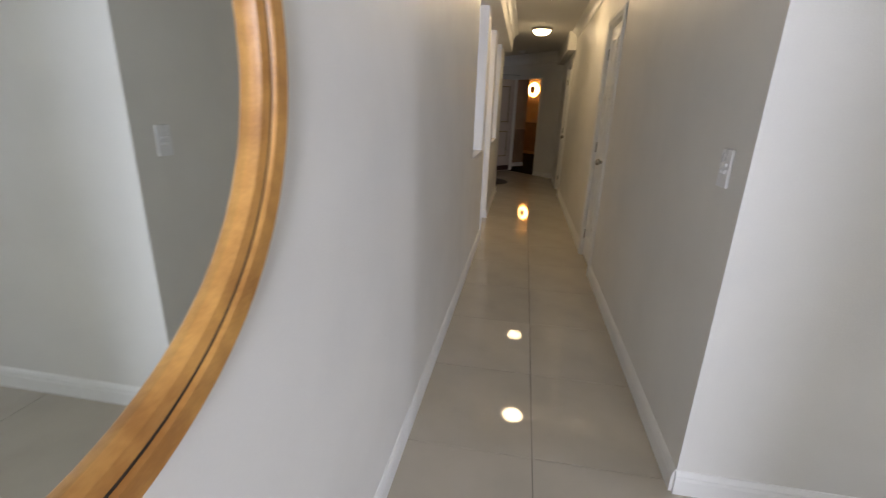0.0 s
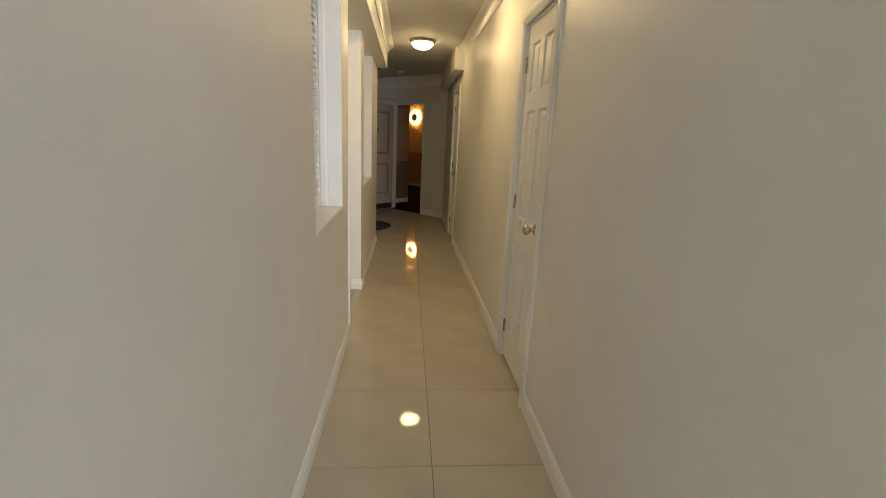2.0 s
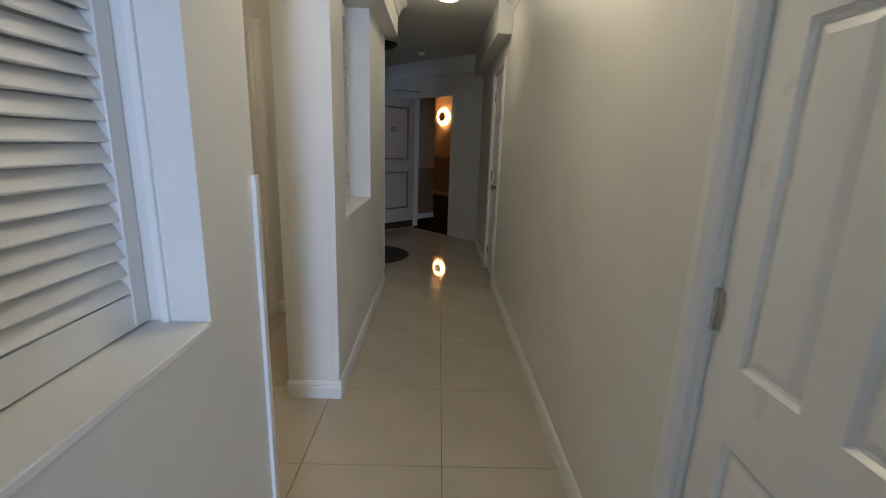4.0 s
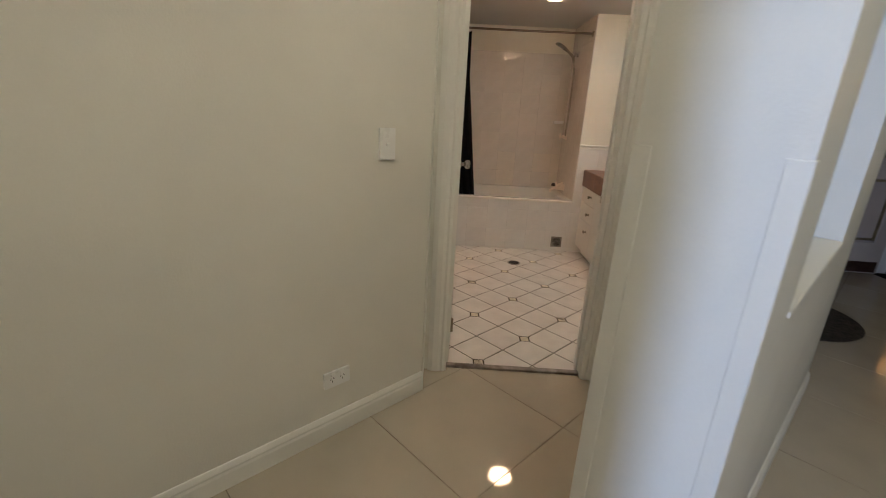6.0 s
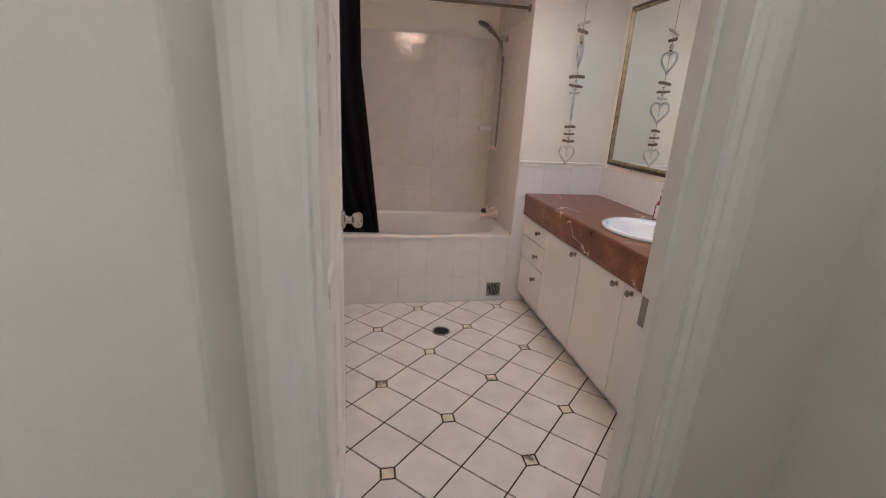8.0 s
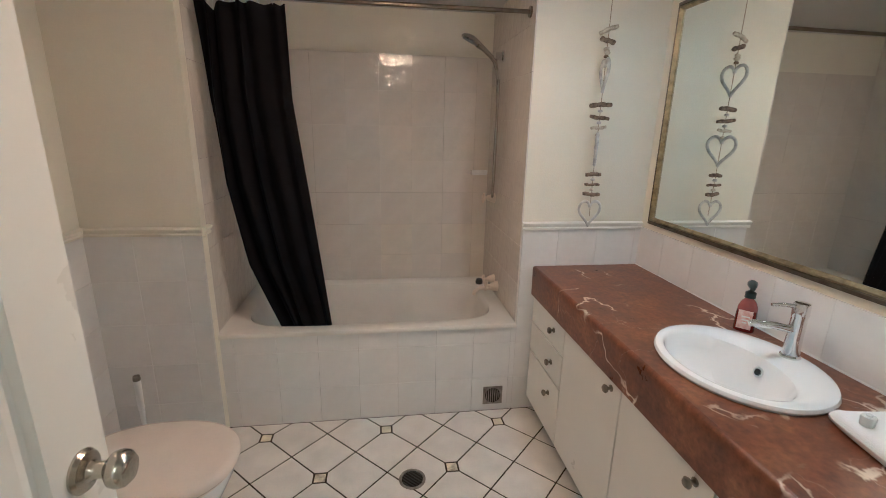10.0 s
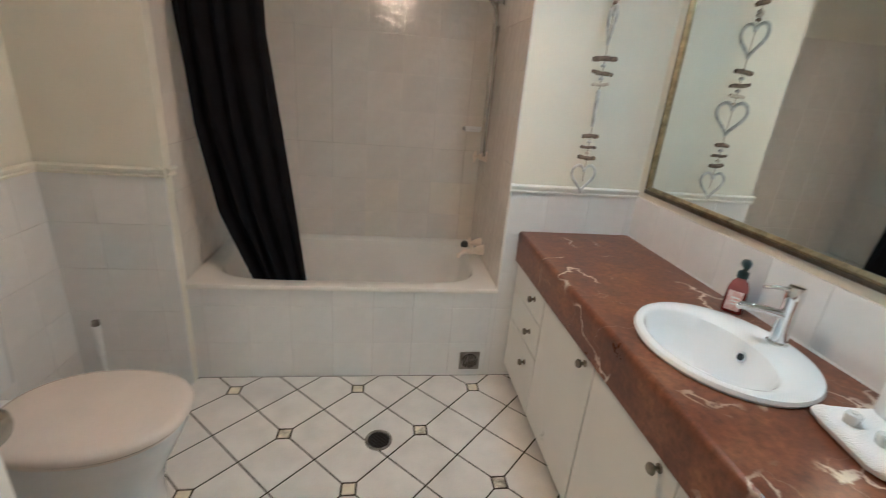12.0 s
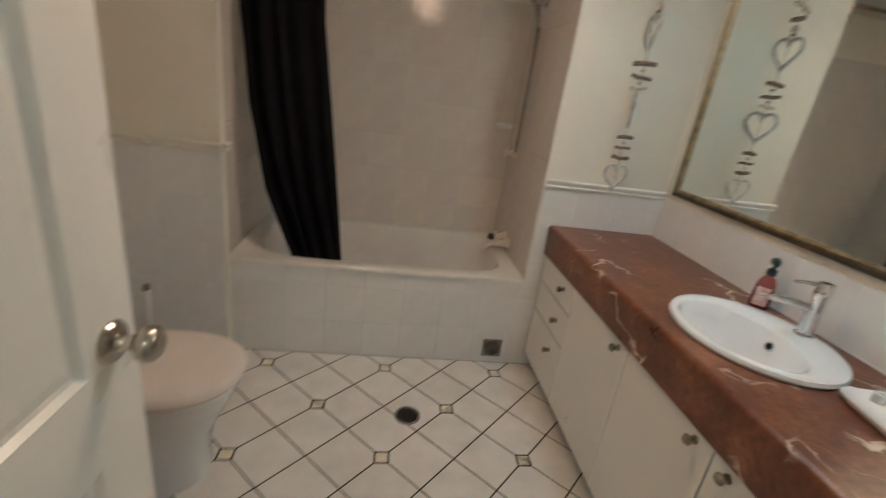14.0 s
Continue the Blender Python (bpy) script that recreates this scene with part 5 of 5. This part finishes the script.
# bathroom floor: squares with one clipped corner round small insets
fb = bpy.data.objects["floor_bath"]
INV = BATH.inverted()
PB, OX, OY, GB, CUT = 0.2065, -2.950, 4.425, 0.0032, 0.038
random.seed(11)
def to_uv(x, y):
    return ((x + y) * 0.70710678, (y - x) * 0.70710678)
for i in range(-12, 14):
    for j in range(-14, 12):
        x0, y0 = OX + i * PB, OY + j * PB
        x1, y1 = x0 + PB, y0 + PB
        gx0, gy0, gx1, gy1 = x0 + GB, y0 + GB, x1 - GB, y1 - GB
        c = CUT
        if i % 2 == 0 and j % 2 == 0:
            poly = [(gx0 + c, gy0), (gx1, gy0), (gx1, gy1), (gx0, gy1), (gx0, gy0 + c)]
        elif i % 2 == 1 and j % 2 == 0:
            poly = [(gx0, gy0), (gx1 - c, gy0), (gx1, gy0 + c), (gx1, gy1), (gx0, gy1)]
        elif i % 2 == 1 and j % 2 == 1:
            poly = [(gx0, gy0), (gx1, gy0), (gx1, gy1 - c), (gx1 - c, gy1), (gx0, gy1)]
        else:
            poly = [(gx0, gy0), (gx1, gy0), (gx1, gy1), (gx0 + c, gy1), (gx0, gy1 - c)]
        polys = [("tile", [to_uv(*p) for p in poly], M["bathtile"])]
        if i % 2 == 0 and j % 2 == 0:
            k = CUT - 0.0050
            polys.append(("inset_tile", [to_uv(x0 + a * k, y0 + b * k) for a, b in ((1, 0), (0, 1), (-1, 0), (0, -1))], M["inset_worn"] if random.random() < 0.32 else M["inset"]))
        for name, q, mat in polys:
            for nx, ny, d in ((1, 0, -0.215), (-1, 0, -2.36), (0, 1, 3.150), (0, -1, -5.315)):
                q = clip(q, nx, ny, d) if q else q
            if len(q) > 2:
                area = abs(sum(a[0] * b[1] - b[0] * a[1] for a, b in zip(q, q[1:] + q[:1]))) / 2
                if area > 0.0002:
                    ob = new(name, tile_mesh(name, q, 0.0005, 0.0085, mat))
                    ob.parent = fb


def tile_wall(owner, origin, across, up0, up1, length, tw, th, start=0.0, warm=(), plain="walltile"):
    """Glazed tiles on a wall: origin at the foot, across the way along it; they stand proud to the right of that way."""
    ax = Vector(across)
    outv = Vector((-ax.y, ax.x, 0))
    rot = Matrix((ax, outv * -1, Vector((0, 0, 1)))).transposed()
    if rot.determinant() < 0:
        outv = -outv
        rot = Matrix((ax, outv * -1, Vector((0, 0, 1)))).transposed()
    cache = {}
    r = 0
    z1 = up1
    while z1 > up0 + 0.01:
        z0 = max(up0, z1 - th)
        a0 = start
        c = 0
        while a0 < length - 0.004:
            a1 = min(length, a0 + tw)
            b0 = max(a0, 0)
            key = (round(a1 - b0, 4), round(z1 - z0, 4), (r, c) in warm)
            if key not in cache:
                w, h, g, e = key[0], key[1], 0.0005, 0.0009
                ring = lambda k, y: [(k, y, k), (w - k, y, k), (w - k, y, h - k), (k, y, h - k)]
                cache[key] = mesh_of("tile", loft([ring(g, 0.001), ring(g, -0.0069), ring(g + e, -0.0075)], False, True), M["walltile_warm"] if key[2] else M[plain])
            ob = new("tile", cache[key])
            ob.parent = owner
            p = Vector(origin) + ax * b0
            ob.matrix_local = Matrix.Translation((p.x, p.y, z0)) @ rot.to_4x4()
            a0, c = a1, c + 1
        z1, r = z0, r + 1


# the way along each wall is chosen so that the tiles stand toward the room
tile_wall(wall_bath_left, (-0.218, 3.21, 0), (0, 1, 0), 0.0, 1.020, 2.058, 0.196, 0.2045, -0.05)
tile_wall(wall_pier, (-0.218, 5.268, 0), (1, 0, 0), 0.0, 1.020, 0.476, 0.196, 0.2045)
tile_wall(wall_pier, (0.258, 5.3265, 0), (0, -1, 0), 0.0, 1.020, 0.058, 0.196, 0.2045)
tile_wall(wall_bath_far, (1.728, 5.328, 0), (1, 0, 0), 0.0, 1.020, 0.632, 0.2045, 0.2045, -0.02)
tile_wall(wall_mirror, (2.36, 5.328, 0), (0, -1, 0), 0.62, 1.030, 2.118, 0.2035, 0.2045)
tile_wall(wall_tub_back, (0.238, 6.088, 0), (1, 0, 0), 0.48, 1.915, 1.49, 0.1985, 0.2045, 0.0, {(5, 4), (5, 6), (5, 7), (6, 7), (6, 4)}, "tubtile")
tile_wall(wall_bath_far, (1.728, 6.088, 0), (0, -1, 0), 0.48, BCEIL, 0.760, 0.1985, 0.2045, 0.0, (), "tubtile")
tile_wall(wall_tub_left, (0.238, 5.36, 0), (0, 1, 0), 0.48, BCEIL, 0.728, 0.1985, 0.2045, 0.0, (), "tubtile")
tile_wall(wall_tub_front, (0.245, 5.328, 0), (1, 0, 0), 0.0, 0.409, 1.483, 0.1975, 0.2045, -0.125)
tile_wall(wall_tub_front, (0.245, 5.328, 0), (1, 0, 0), 0.409, 0.499, 1.483, 0.1975, 0.2045, -0.125)
